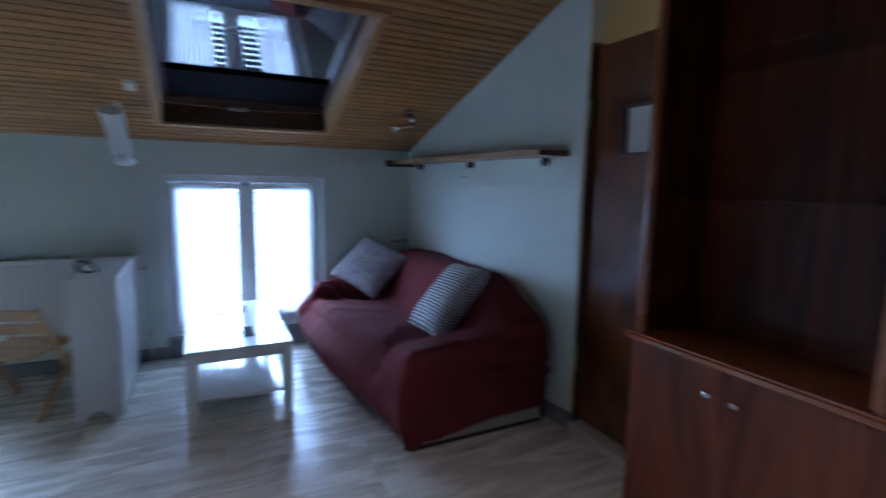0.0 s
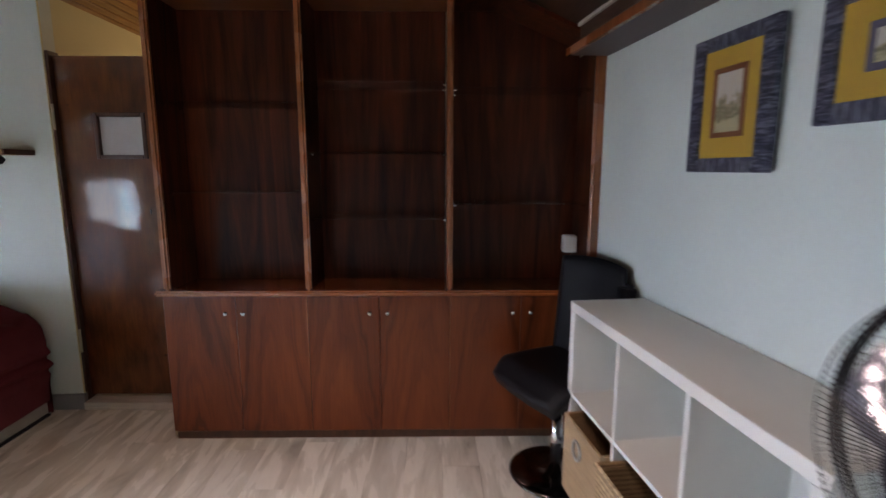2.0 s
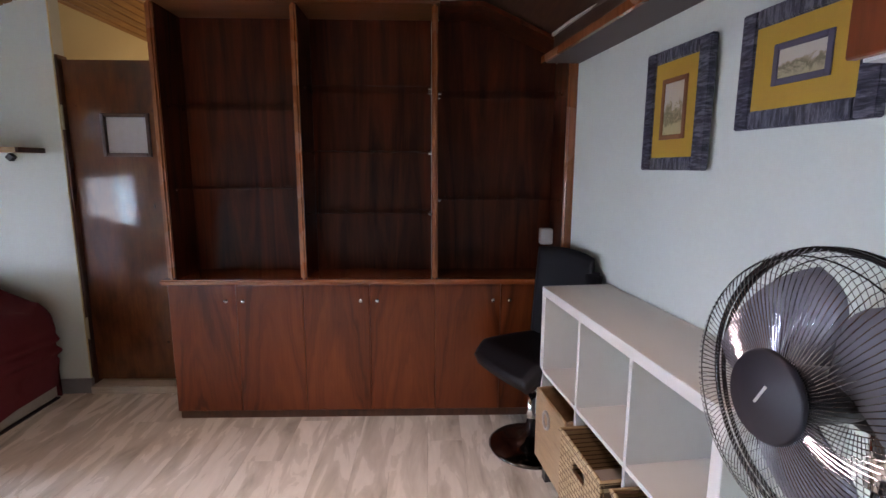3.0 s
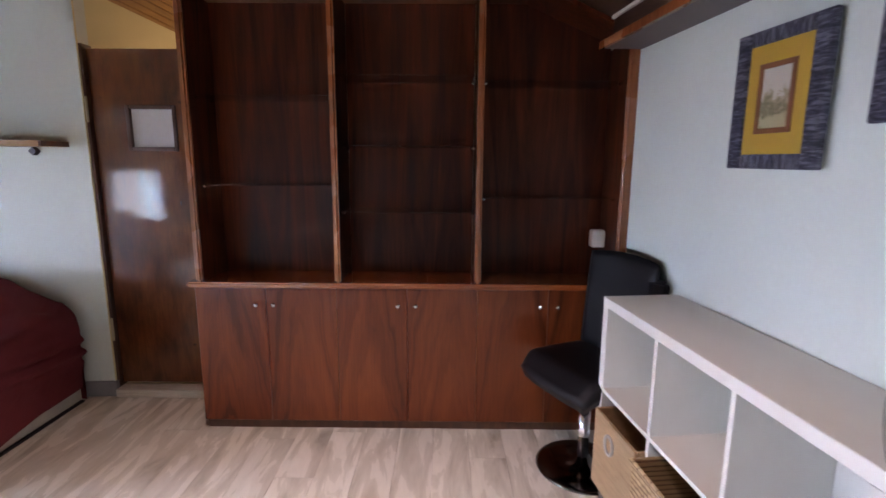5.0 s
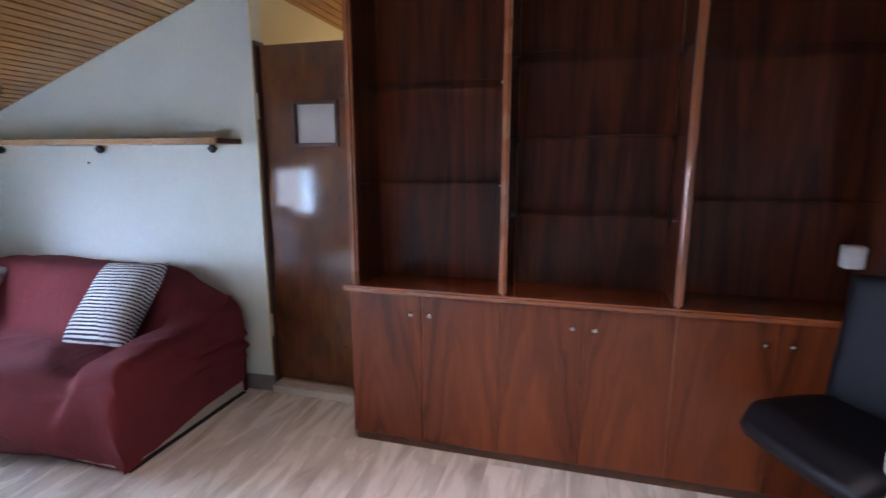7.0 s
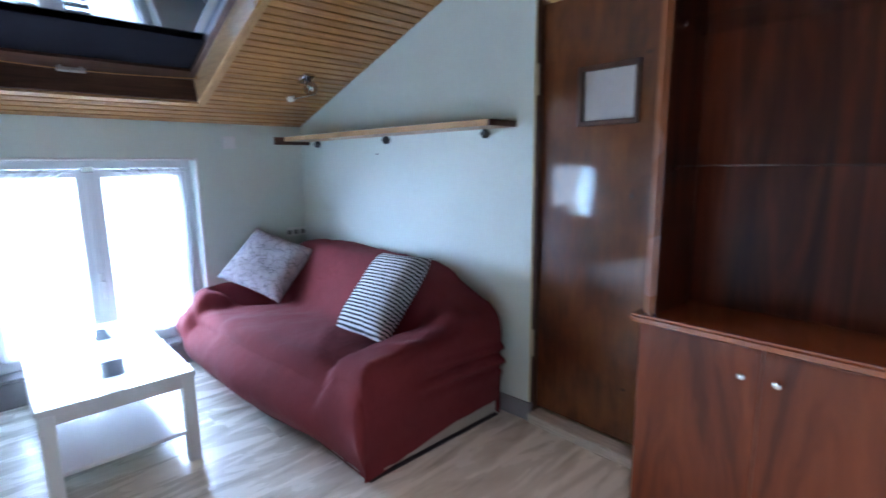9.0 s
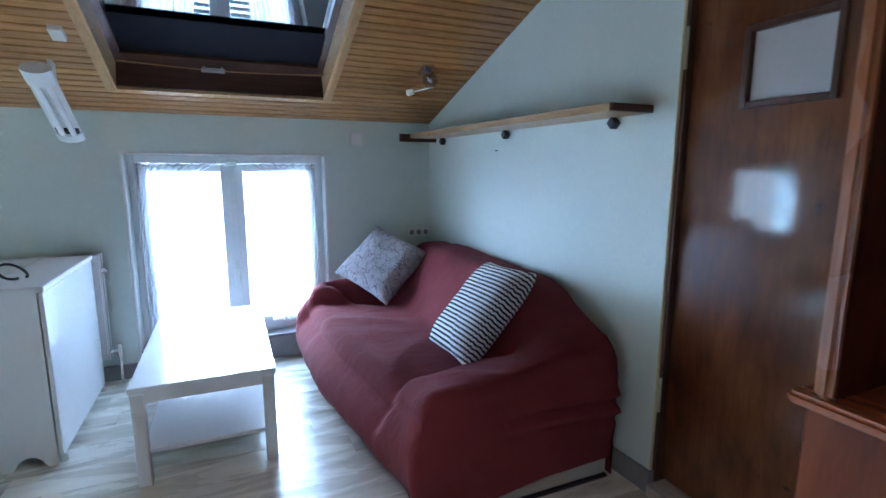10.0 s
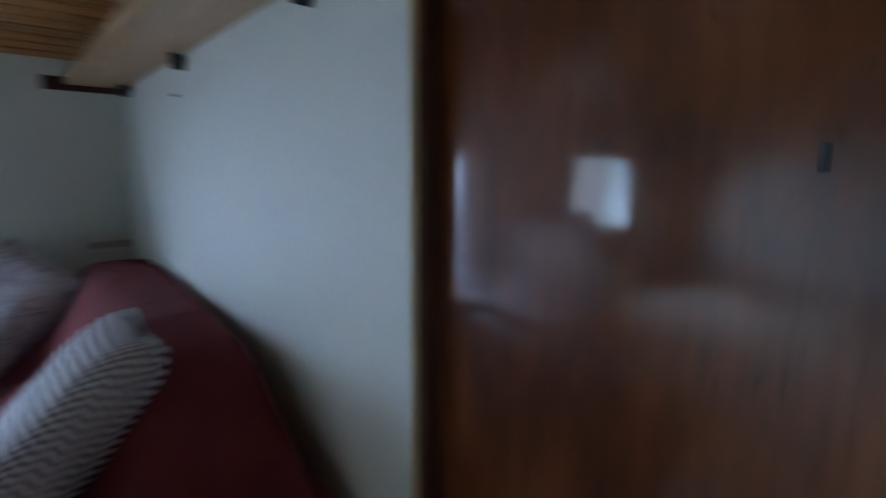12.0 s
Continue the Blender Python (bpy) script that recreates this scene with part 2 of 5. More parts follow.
GRIP = plain("grey_grip", (0.55, 0.55, 0.57), 0.35, 0.2)
CHROME = plain("chrome", (0.75, 0.75, 0.76), 0.08, 1.0, 0.05)
SHINW = wood("highlight_lipping", (0.22, 0.07, 0.026), (0.30, 0.10, 0.04), (12, 12, 0.7), 0.22, 2.0, 0.5, 0.0, 0.0)
GUNMETAL = plain("dark_chrome_base", (0.10, 0.085, 0.08), 0.12, 1.0, 0.1)
WIRE = plain("fan_wire", (0.36, 0.36, 0.38), 0.16, 1.0, 0.1)
RING = plain("dark_fan_ring", (0.05, 0.05, 0.055), 0.25, 0.8, 0.1)
BLADE = plain("grey_fan_blade", (0.17, 0.167, 0.19), 0.42, 0.2)
BRASS = plain("worn_brass", (0.50, 0.44, 0.30), 0.45, 0.6)
REDC = cloth("brick_red_cover", (0.192, 0.0325, 0.0365), sheen=0.02, wrinkle=1.0)
LINING = cloth("cream_lining", (0.45, 0.42, 0.36))
SHEER = sheer("sheer_curtain")
GLASS = clear_glass("window_glass")
SHELFG = clear_glass("shelf_glass", (0.95, 0.975, 0.965))
FROST = plain("frosted_pane", (0.53, 0.50, 0.47), 0.5, 0, 0.05, 40)
STREET = plain("street_asphalt", (0.10, 0.10, 0.105), 0.9)
REDA = cloth("red_awning_cloth", (0.5, 0.05, 0.04))
TEALA = cloth("teal_awning_cloth", (0.05, 0.28, 0.32))


def lit_slat():
    t = Tree("thin_white_slat")
    d, tl, mx = t.n("ShaderNodeBsdfDiffuse"), t.n("ShaderNodeBsdfTranslucent"), t.n("ShaderNodeMixShader")
    n1 = t.noise(t.coords(), 12, 3)
    c = t.ramp(n1, [(0.3, (0.84, 0.86, 0.88)), (0.7, (0.92, 0.93, 0.94))])
    t.ln(c, d.inputs[0])
    t.ln(c, tl.inputs[0])
    mx.inputs[0].default_value = 0.5
    t.ln(d.outputs[0], mx.inputs[1])
    t.ln(tl.outputs[0], mx.inputs[2])
    t.ln(mx.outputs[0], next(n for n in t.t.nodes if n.type == "OUTPUT_MATERIAL").inputs[0])
    return t.m


SLATT = lit_slat()


def basket_weave():
    t = Tree("woven_basket")
    br = t.n("ShaderNodeTexBrick")
    br.inputs["Scale"].default_value = 14
    br.inputs["Color1"].default_value = (0.40, 0.27, 0.14, 1)
    br.inputs["Color2"].default_value = (0.53, 0.38, 0.21, 1)
    br.inputs["Mortar"].default_value = (0.13, 0.07, 0.03, 1)
    br.inputs["Mortar Size"].default_value = 0.03
    t.ln(t.coords((1, 1, 1), (radians(90), 0, 0)), br.inputs["Vector"])
    n1 = t.noise(t.coords((2, 2, 14)), 12, 4)
    t.put("Base Color", t.mix(0.5, br.outputs[0], t.ramp(n1, [(0.3, (0.45, 0.4, 0.35)), (0.7, (1, 1, 1))]), "MULTIPLY"))
    t.put("Roughness", 0.75)
    t.bump(br.outputs["Fac"], -0.5, 0.006)
    return t.m


def striped():
    """Black and white stripes, straight on one half and zigzag on the other."""
    t = Tree("striped_cushion_cloth")
    sp = t.n("ShaderNodeSeparateXYZ")
    t.ln(t.tc.outputs["Object"], sp.inputs[0])
    x, y = sp.outputs[0], sp.outputs[1]
    zig = t.math("MULTIPLY", t.math("PINGPONG", x, 0.0068), 0.85)
    side = t.math("GREATER_THAN", t.math("ADD", x, t.math("MULTIPLY", y, 0.35)), 0.0)
    yy = t.math("ADD", y, t.math("MULTIPLY", zig, side))
    st = t.math("GREATER_THAN", t.math("FRACT", t.math("DIVIDE", t.math("ADD", yy, 2.0), 0.0205)), 0.47)
    n1 = t.noise(t.coords(), 300, 2)
    col = t.mix(st, (0.014, 0.014, 0.018), (0.74, 0.73, 0.74))
    t.put("Base Color", t.mix(0.3, col, t.ramp(n1, [(0.3, (0.6, 0.6, 0.6)), (0.7, (1, 1, 1))]), "MULTIPLY"))
    t.put("Roughness", 0.9)
    t.bump(n1, 0.2, 0.002)
    return t.m


def floral():
    t = Tree("grey_patterned_cushion_cloth")
    vo = t.n("ShaderNodeTexVoronoi", feature="DISTANCE_TO_EDGE")
    vo.inputs["Scale"].default_value = 19
    wv = t.noise(t.coords(), 9, 3, 0.6, 1.5)
    mp = t.mix(0.18, t.tc.outputs["Object"], wv, "ADD")
    t.ln(mp, vo.inputs["Vector"])
    line = t.ramp(vo.outputs["Distance"], [(0.015, (0.17, 0.155, 0.175)), (0.07, (0.47, 0.435, 0.455))])
    big = t.noise(t.coords(), 7, 3)
    t.put("Base Color", t.mix(0.4, line, t.ramp(big, [(0.35, (0.55, 0.52, 0.54)), (0.65, (1, 1, 1))]), "MULTIPLY"))
    t.put("Roughness", 0.85)
    fold = t.noise(t.coords((1.0, 1.6, 1.0)), 11, 4, 0.55, 1.4)
    t.bump(t.math("ADD", big, fold), 0.6, 0.012)
    return t.m


def oak_floor():
    t = Tree("pale_oak_vinyl")
    oi = t.n("ShaderNodeObjectInfo")
    off = t.n("ShaderNodeCombineXYZ")
    t.ln(t.math("MULTIPLY", oi.outputs["Random"], 53.0), off.inputs[0])
    t.ln(t.math("MULTIPLY", oi.outputs["Random"], 17.0), off.inputs[1])
    v = t.coords((0.8, 3.4, 3.4), offset=off.outputs[0])
    a = t.noise(v, 2.6, 4, 0.55, 0.6)
    f = t.noise(v, 18, 3, 0.5, 0.2)
    col = t.ramp(a, [(0.27, (0.40, 0.365, 0.295)), (0.40, (0.585, 0.555, 0.465)), (0.52, (0.70, 0.675, 0.58)), (0.68, (0.79, 0.765, 0.67))])
    col = t.mix(0.08, col, t.ramp(f, [(0.35, (0.5, 0.47, 0.44)), (0.6, (1, 1, 1))]), "MULTIPLY")
    hsv = t.n("ShaderNodeHueSaturation")
    t.ln(t.math("ADD", t.math("MULTIPLY", oi.outputs["Random"], 0.10), 0.93), hsv.inputs["Value"])
    t.ln(col, hsv.inputs["Color"])
    t.put("Base Color", hsv.outputs[0])
    t.put("Roughness", t.math("ADD", t.math("MULTIPLY", a, 0.14), 0.20))
    t.bump(f, 0.08, 0.002)
    return t.m


BASKET = basket_weave()
STRIPE = striped()
FLORAL = floral()
OAK = oak_floor()
SUBFLOOR = plain("floor_underlay", (0.10, 0.085, 0.07), 0.8)


# ---- mesh helpers ----
MAT = {}


def thing(name, m, label, category, group="", kind=""):
    o = new(name)
    o.empty_display_size = 0.1
    o.matrix_world = m
    MAT[o.name] = m.copy()
    return tagged(o, label, category, group, kind)


def mesh_of(name, bm, material, smooth=False):
    bmesh.ops.recalc_face_normals(bm, faces=bm.faces)
    me = bpy.data.meshes.new(name)
    bm.to_mesh(me)
    bm.free()
    for mt in (material if isinstance(material, (list, tuple)) else (material,)):
        me.materials.append(mt)
    if smooth:
        for p in me.polygons:
            p.use_smooth = True
    return me


def part(name, bm, material, parent, label="", smooth=False, local=False):
    """One mesh object under a thing or part; bm is in world metres unless local."""
    m = MAT[parent.name]
    if not local:
        bmesh.ops.transform(bm, matrix=m.inverted(), verts=bm.verts)
    o = new(name, mesh_of(name, bm, material, smooth))
    o.parent = parent
    MAT[o.name] = m
    return tagged(o, label)


def solo(name, bm, material, label, category, group="", kind="", smooth=False, at=None):
    """A thing of a single mesh."""
    m = at if at is not None else Matrix.Identity(4)
    if at is not None:
        bmesh.ops.transform(bm, matrix=m.inverted(), verts=bm.verts)
    o = new(name, mesh_of(name, bm, material, smooth))
    o.matrix_world = m
    MAT[o.name] = m
    return tagged(o, label, category, group, kind)


def box(bm, x0, x1, y0, y1, z0, z1, bevel=0.0, seg=1):
    vs = [bm.verts.new((x, y, z)) for x in (x0, x1) for y in (y0, y1) for z in (z0, z1)]
    q = [(0, 1, 3, 2), (4, 6, 7, 5), (0, 4, 5, 1), (2, 3, 7, 6), (0, 2, 6, 4), (1, 5, 7, 3)]
    fs = [bm.faces.new([vs[i] for i in f]) for f in q]
    if bevel:
        es = {e for f in fs for e in f.edges}
        bmesh.ops.bevel(bm, geom=list(es), offset=bevel, segments=seg, affect="EDGES")
    return bm


def prism(bm, pts, off):
    """A flat polygon pushed along off."""
    off = Vector(off)
    a = [bm.verts.new(p) for p in pts]
    b = [bm.verts.new(Vector(p) + off) for p in pts]
    bm.faces.new(a)
    bm.faces.new(b[::-1])
    n = len(a)
    for i in range(n):
        bm.faces.new((a[i], a[(i + 1) % n], b[(i + 1) % n], b[i]))
    return bm


def rod(bm, p, q, r0, r1=None, seg=12):
    p, q = Vector(p), Vector(q)
    m = Matrix.Translation((p + q) / 2) @ (q - p).to_track_quat("Z", "Y").to_matrix().to_4x4()
    bmesh.ops.create_cone(bm, cap_ends=True, segments=seg, radius1=r0, radius2=r0 if r1 is None else r1, depth=(q - p).length, matrix=m)
    return bm


def lathe(bm, profile, seg=32, m=None):
    m = m or Matrix.Identity(4)
    rings = []
    for r, z in profile:
        rings.append([bm.verts.new(m @ Vector((r * math.cos(2 * math.pi * i / seg), r * math.sin(2 * math.pi * i / seg), z))) for i in range(seg)])
    for a, b in zip(rings, rings[1:]):
        for i in range(seg):
            bm.faces.new((a[i], a[(i + 1) % seg], b[(i + 1) % seg], b[i]))
    for ring in (rings[0], rings[-1]):
        bm.faces.new(ring)
    return bm


def tube(bm, pts, r, seg=8, closed=False):
    pts = [Vector(p) for p in pts]
    n = len(pts)
    rings = []
    for i, p in enumerate(pts):
        a = pts[(i - 1) % n] if closed or i else p
        b = pts[(i + 1) % n] if closed or i < n - 1 else p
        q = (b - a).to_track_quat("Z", "Y")
        rings.append([bm.verts.new(p + q @ Vector((r * math.cos(2 * math.pi * k / seg), r * math.sin(2 * math.pi * k / seg), 0))) for k in range(seg)])
    pairs = list(zip(rings, rings[1:]))
    if closed:
        pairs.append((rings[-1], rings[0]))
    for a, b in pairs:
        if closed:
            s = min(range(seg), key=lambda k: (a[0].co - b[k].co).length)
            b = b[s:] + b[:s]
        for i in range(seg):
            bm.faces.new((a[i], a[(i + 1) % seg], b[(i + 1) % seg], b[i]))
    if not closed:
        bm.faces.new(rings[0])
        bm.faces.new(rings[-1])
    return bm


def B():
    return bmesh.new()


# ---- structure ----
K = 0.375                      # rise of the north slope
EAVE = 1.605                   # its height at the north wall
NORTH = 4.86
CS, SN = 1 / math.hypot(1, K), K / math.hypot(1, K)
RIDGE_Y = 1.471


def roof(y):
    return EAVE + K * (NORTH - y) if y > RIDGE_Y else 2.0965 + 0.53 * y


def slope(x, s, d):
    """A point on the north slope: x, metres up the slope, metres outwards."""
    return Vector((x, NORTH - s * CS + d * SN, EAVE + s * SN + d * CS))


def slope_box(bm, x0, x1, s0, s1, d0, d1):
    prism(bm, [slope(x0, s0, d0), slope(x1, s0, d0), slope(x1, s1, d0), slope(x0, s1, d0)], slope(0, 0, d1) - slope(0, 0, d0))


SKY_X0, SKY_X1, SKY_S0, SKY_S1 = 0.605, 1.70, 0.292, 1.66
XW, XE = -2.4, 4.6


def ceiling_north():
    bm = B()
    pitch, gap = 0.0555, 0.0075
    s = 0.0
    end = (NORTH - RIDGE_Y) / CS
    while s < end:
        e = min(s + pitch - gap, end)
        spans = [(XW, XE)]
        if s < SKY_S1 and e > SKY_S0:
            spans = [(XW, SKY_X0), (SKY_X1, XE)]
        for a, b in spans:
            c = 0.003
            lo = [slope(a, s, 0.009), slope(a, s, c), slope(a, s + c, 0), slope(a, e - c, 0), slope(a, e, c), slope(a, e, 0.009)]
            prism(bm, lo, (b - a, 0, 0))
        s += pitch
    o = solo("ceiling_north", bm, PINE, "sloping ceiling of narrow varnished pine boards", "ceiling", kind="structure")
    bm = B()
    for x0, x1, s0, s1 in ((XW, SKY_X0, -0.5, end), (SKY_X1, XE, -0.5, end), (SKY_X0, SKY_X1, -0.5, SKY_S0), (SKY_X0, SKY_X1, SKY_S1, end)):
        slope_box(bm, x0, x1, s0, s1, 0.0092, 0.22)
    solo("ceiling_backing", bm, GROOVE, "dark boarding behind the pine ceiling", "ceiling", kind="structure")
    bm = B()
    prism(bm, [(XW, RIDGE_Y, roof(RIDGE_Y)), (XW, -0.9, 2.0965 - 0.53 * 0.9), (XW, -0.9, 1.9), (XW, RIDGE_Y, 3.2)], (XE - XW, 0, 0))
    solo("ceiling_south", bm, DARKW, "dark brown wooden ceiling sloping to the south", "ceiling", kind="structure")


def east_x(y):
    return 2.49 + (NORTH - y) * 0.0535


def south_y(x):
    return -0.104 - (2.5 - x) * 0.11


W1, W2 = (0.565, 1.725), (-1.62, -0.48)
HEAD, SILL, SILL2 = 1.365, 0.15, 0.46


def walls():
    bm = B()
    xs = [XW - 0.1, W2[0], W2[1], W1[0], W1[1], 2.75]
    for a, b in ((0, 1), (2, 3), (4, 5)):
        box(bm, xs[a], xs[b], NORTH, NORTH + 0.3, 0, EAVE + 0.004)
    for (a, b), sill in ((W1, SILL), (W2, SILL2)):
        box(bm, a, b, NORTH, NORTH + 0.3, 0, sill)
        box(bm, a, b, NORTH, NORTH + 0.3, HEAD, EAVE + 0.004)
    solo("wall_north", bm, WALL, "pale mint painted wall under the eaves", "wall", kind="structure")
    bm = B()
    ys = (2.775, NORTH + 0.01)
    prism(bm, [(east_x(ys[0]), ys[0], 0), (east_x(ys[1]), ys[1], 0), (east_x(ys[1]), ys[1], roof(ys[1]) + 0.006), (east_x(ys[0]), ys[0], roof(ys[0]) + 0.006)], (0.10, 0, 0))
    solo("wall_east", bm, WALL, "pale mint gable wall behind the sofa", "wall", kind="structure")
    bm = B()
    prism(bm, [(2.53, -0.6, 0), (2.53, 1.96, 0), (2.53, 1.96, 2.66), (2.53, RIDGE_Y, 2.86), (2.53, -0.6, 1.77)], (0.1, 0, 0))
    solo("wall_bookcase", bm, WALL, "painted wall behind the bookcase", "wall", kind="structure")
    bm = B()
    a, b = Vector((2.62, south_y(2.62), 0)), Vector((XW - 0.1, south_y(XW - 0.1), 0))
    prism(bm, [a, b, b + Vector((0, 0, 2.1)), a + Vector((0, 0, 2.1))], (0, -0.2, 0))
    solo("wall_south", bm, WALL, "pale mint wall with framed pictures", "wall", kind="structure")
    bm = B()
    prism(bm, [(XW, -0.9, 0), (XW, NORTH + 0.3, 0), (XW, NORTH + 0.3, 1.55), (XW, RIDGE_Y, 2.95), (XW, -0.9, 1.65)], (-0.1, 0, 0))
    solo("wall_west", bm, WALL, "pale mint painted wall", "wall", kind="structure")
    bm = B()
    prism(bm, [(2.705, 2.815, 0), (XE, 2.815, 0), (XE, 2.815, roof(2.815)), (2.705, 2.815, roof(2.815))], (0, 0.1, 0))
    solo("wall_passage_north", bm, CREAM, "cream painted passage wall", "wall", kind="structure")
    bm = B()
    box(bm, XE, XE + 0.1, 0.8, 2.92, 0, 2.9)
    box(bm, 2.63, XE, 0.7, 0.8, 0, 2.55)
    solo("wall_passage_east", bm, CREAM, "cream painted passage end wall", "wall", kind="structure")
    bm = B()
    box(bm, 2.63, XE, 0.7, 2.9, -0.05, 0.0)
    solo("floor_passage", bm, SUBFLOOR, "dim passage floor", "floor", kind="structure")
    bm = B()
    box(bm, 2.6025, 2.6135, 2.7715, 2.7748, 0.096, roof(2.775))
    solo("trim_door_reveal", bm, CREAM, "cream painted wall edge beside the door", "trim", kind="structure")
    # skirting boards
    bm = B()
    h, d = 0.095, 0.014
    for x0, x1 in ((XW, W1[0]), (W1[1], 2.49)):
        box(bm, x0, x1, NORTH - d, NORTH - 0.0005, 0, h, 0.003)
    box(bm, W1[0], W1[1], NORTH - d, NORTH - 0.0005, 0, SILL - 0.002, 0.003)
    prism(bm, [(east_x(2.762) - d, 2.762, 0), (east_x(NORTH) - d, NORTH - d, 0), (east_x(NORTH) - d, NORTH - d, h), (east_x(2.762) - d, 2.762, h)], (d - 0.0005, 0, 0))
    box(bm, east_x(2.775) - d, east_x(2.775) + 0.06, 2.761, 2.7745, 0, h, 0.003)
    p, q = Vector((2.2, south_y(2.2), 0)), Vector((XW, south_y(XW), 0))
    prism(bm, [p, q, q + Vector((0, 0, h)), p + Vector((0, 0, h))], (0, d, 0))
    solo("baseboard", bm, BASE, "grey skirting board along the walls", "baseboard", kind="structure")


def french_window(name, x0, x1, label, leaves=2, inset=0.12, shutter=True, sill=0.15):
    xm = (x0 + x1) / 2
    w = thing(name, Matrix.Translation((xm, NORTH + 0.14, sill)), label, "window", "windows", "structure")
    y0, y1 = NORTH + inset, NORTH + inset + 0.06
    bm = B()
    for a, b, c, d in ((x0, x0 + 0.035, sill, HEAD), (x1 - 0.035, x1, sill, HEAD), (x0 + 0.035, x1 - 0.035, HEAD - 0.05, HEAD), (x0 + 0.035, x1 - 0.035, sill, sill + 0.03)):
        box(bm, a, b, y0, y1, c, d, 0.004)
    part("window_frame", bm, PVC, w)
    bm = B()
    box(bm, x0, x1, NORTH - 0.012, y0, sill, sill + 0.018, 0.004)
    part("window_sill", bm, BASE, w, "grey stone sill")
    for i, (a, b) in enumerate(((x0 + 0.037, xm - 0.002), (xm + 0.002, x1 - 0.037)) if leaves == 2 else ((x0 + 0.037, x1 - 0.037),)):
        bm = B()
        st = 0.066
        z0, z1 = sill + 0.032, HEAD - 0.052
        ya, yb = y0 - 0.012, y1 - 0.012
        box(bm, a, a + st, ya, yb, z0, z1, 0.005)
        box(bm, b - st, b, ya, yb, z0, z1, 0.005)
        box(bm, a + st, b - st, ya, yb, z1 - 0.05, z1, 0.005)
        box(bm, a + st, b - st, ya, yb, z0, z0 + 0.09, 0.005)
        sash = part("sash", bm, PVC, w)
        bm = B()
        box(bm, a + st - 0.004, b - st + 0.004, ya + 0.025, ya + 0.030, z0 + 0.086, z1 - 0.046)
        g = part("pane", bm, GLASS, sash)
        g.visible_shadow = False
    bm = B()
    box(bm, xm - 0.012, xm + 0.012, y0 - 0.026, y0 - 0.012, sill + 0.41, sill + 0.53, 0.004)
    rod(bm, (xm, y0 - 0.02, sill + 0.47), (xm, y0 - 0.055, sill + 0.47), 0.009)
    box(bm, xm + 0.0, xm + 0.018, y0 - 0.064, y0 - 0.048, sill + 0.37, sill + 0.48, 0.004)
    part("window_handle", bm, PLASTIC, w, "white lever handle")
    if leaves == 2:
        bm = B()
        box(bm, xm - 0.022, xm + 0.022, y0 - 0.0215, y0 - 0.0125, sill + 0.034, HEAD - 0.054, 0.003)
        part("cover_strip", bm, PVC, w)
    bm = B()
    box(bm, xm - 0.03, xm + 0.03, y0 - 0.034, y0 - 0.012, HEAD - 0.07, HEAD - 0.035, 0.004)
    part("latch", bm, CHROME, w)
    # white bead round the opening
    bm = B()
    r = 0.016
    for x, sx in ((x0, -1), (x1, 1)):
        prism(bm, [(x - sx * 0.003, NORTH + 0.014, sill), (x - sx * 0.003, NORTH - 0.002, sill), (x + sx * 0.006, NORTH - 0.006, sill), (x + sx * r, NORTH - 0.003, sill), (x + sx * r, NORTH, sill), (x, NORTH, sill), (x, NORTH + 0.014, sill)], (0, 0, HEAD - sill + r))
    prism(bm, [(x0, NORTH + 0.014, HEAD - 0.003), (x0, NORTH - 0.002, HEAD - 0.003), (x0, NORTH - 0.006, HEAD + 0.006), (x0, NORTH - 0.003, HEAD + r), (x0, NORTH, HEAD + r), (x0, NORTH, HEAD), (x0, NORTH + 0.014, HEAD)], (x1 - x0, 0, 0))
    part("corner_bead", bm, WHITE, w, "white bead round the opening")
    if not shutter:
        return
    # louvred shutter outside
    bm = B()
    for a, b in ((x0, x0 + 0.05), (xm - 0.03, xm + 0.03), (x1 - 0.05, x1)):
        box(bm, a, b, NORTH + 0.235, NORTH + 0.275, sill, HEAD)
    z = sill + 0.06
    while z < HEAD - 0.04:
        for a, b in ((x0 + 0.05, xm - 0.03), (xm + 0.03, x1 - 0.05)):
            prism(bm, [(a, NORTH + 0.24, z + 0.009), (a, NORTH + 0.27, z - 0.009), (a, NORTH + 0.27, z - 0.006), (a, NORTH + 0.24, z + 0.012)], (b - a, 0, 0))
        z += 0.085
    part("shutter", bm, SLATT, w, "white louvred shutter with open slats")


def curtain(x0, x1, y, label, narrow):
    """A sheer curtain on a rod, gathered to the outer side."""
    c = thing("curtain", Matrix.Translation(((x0 + x1) / 2, y, 0.2)), label, "curtain", "sheer curtains")
    nu, nv = 90, 24
    bm = B()
    rows = []
    top, bot = 1.312, 0.24
    for j in range(nv + 1):
        v = j / nv
        z = top + (bot - top) * v
        gather = 1 - (1 - narrow) * min(1, v / 0.06) ** 0.5
        row = []
        for i in range(nu + 1):
            u = i / nu
            x = x0 + (x1 - x0) * u * gather
            amp = 0.010 + 0.008 * math.sin(u * 9 + 1)
            yy = y + amp * math.sin(u * 62 + 0.5 * math.sin(v * 5)) + 0.004 * math.sin(v * 9 + u * 11)
            row.append(bm.verts.new((x, yy, z + 0.006 * math.sin(u * 40) * (1 if j == 0 else 0))))
        rows.append(row)
    for a, b in zip(rows, rows[1:]):
        for i in range(nu):
            bm.faces.new((a[i], a[i + 1], b[i + 1], b[i]))
    part("fabric", bm, SHEER, c, smooth=True)
    bm = B()
    rod(bm, (min(x0, x1) - 0.01, y, 1.295), (max(x0, x1) + 0.01, y, 1.295), 0.005)
    part("rod", bm, PLASTIC, c, "thin white curtain rod")


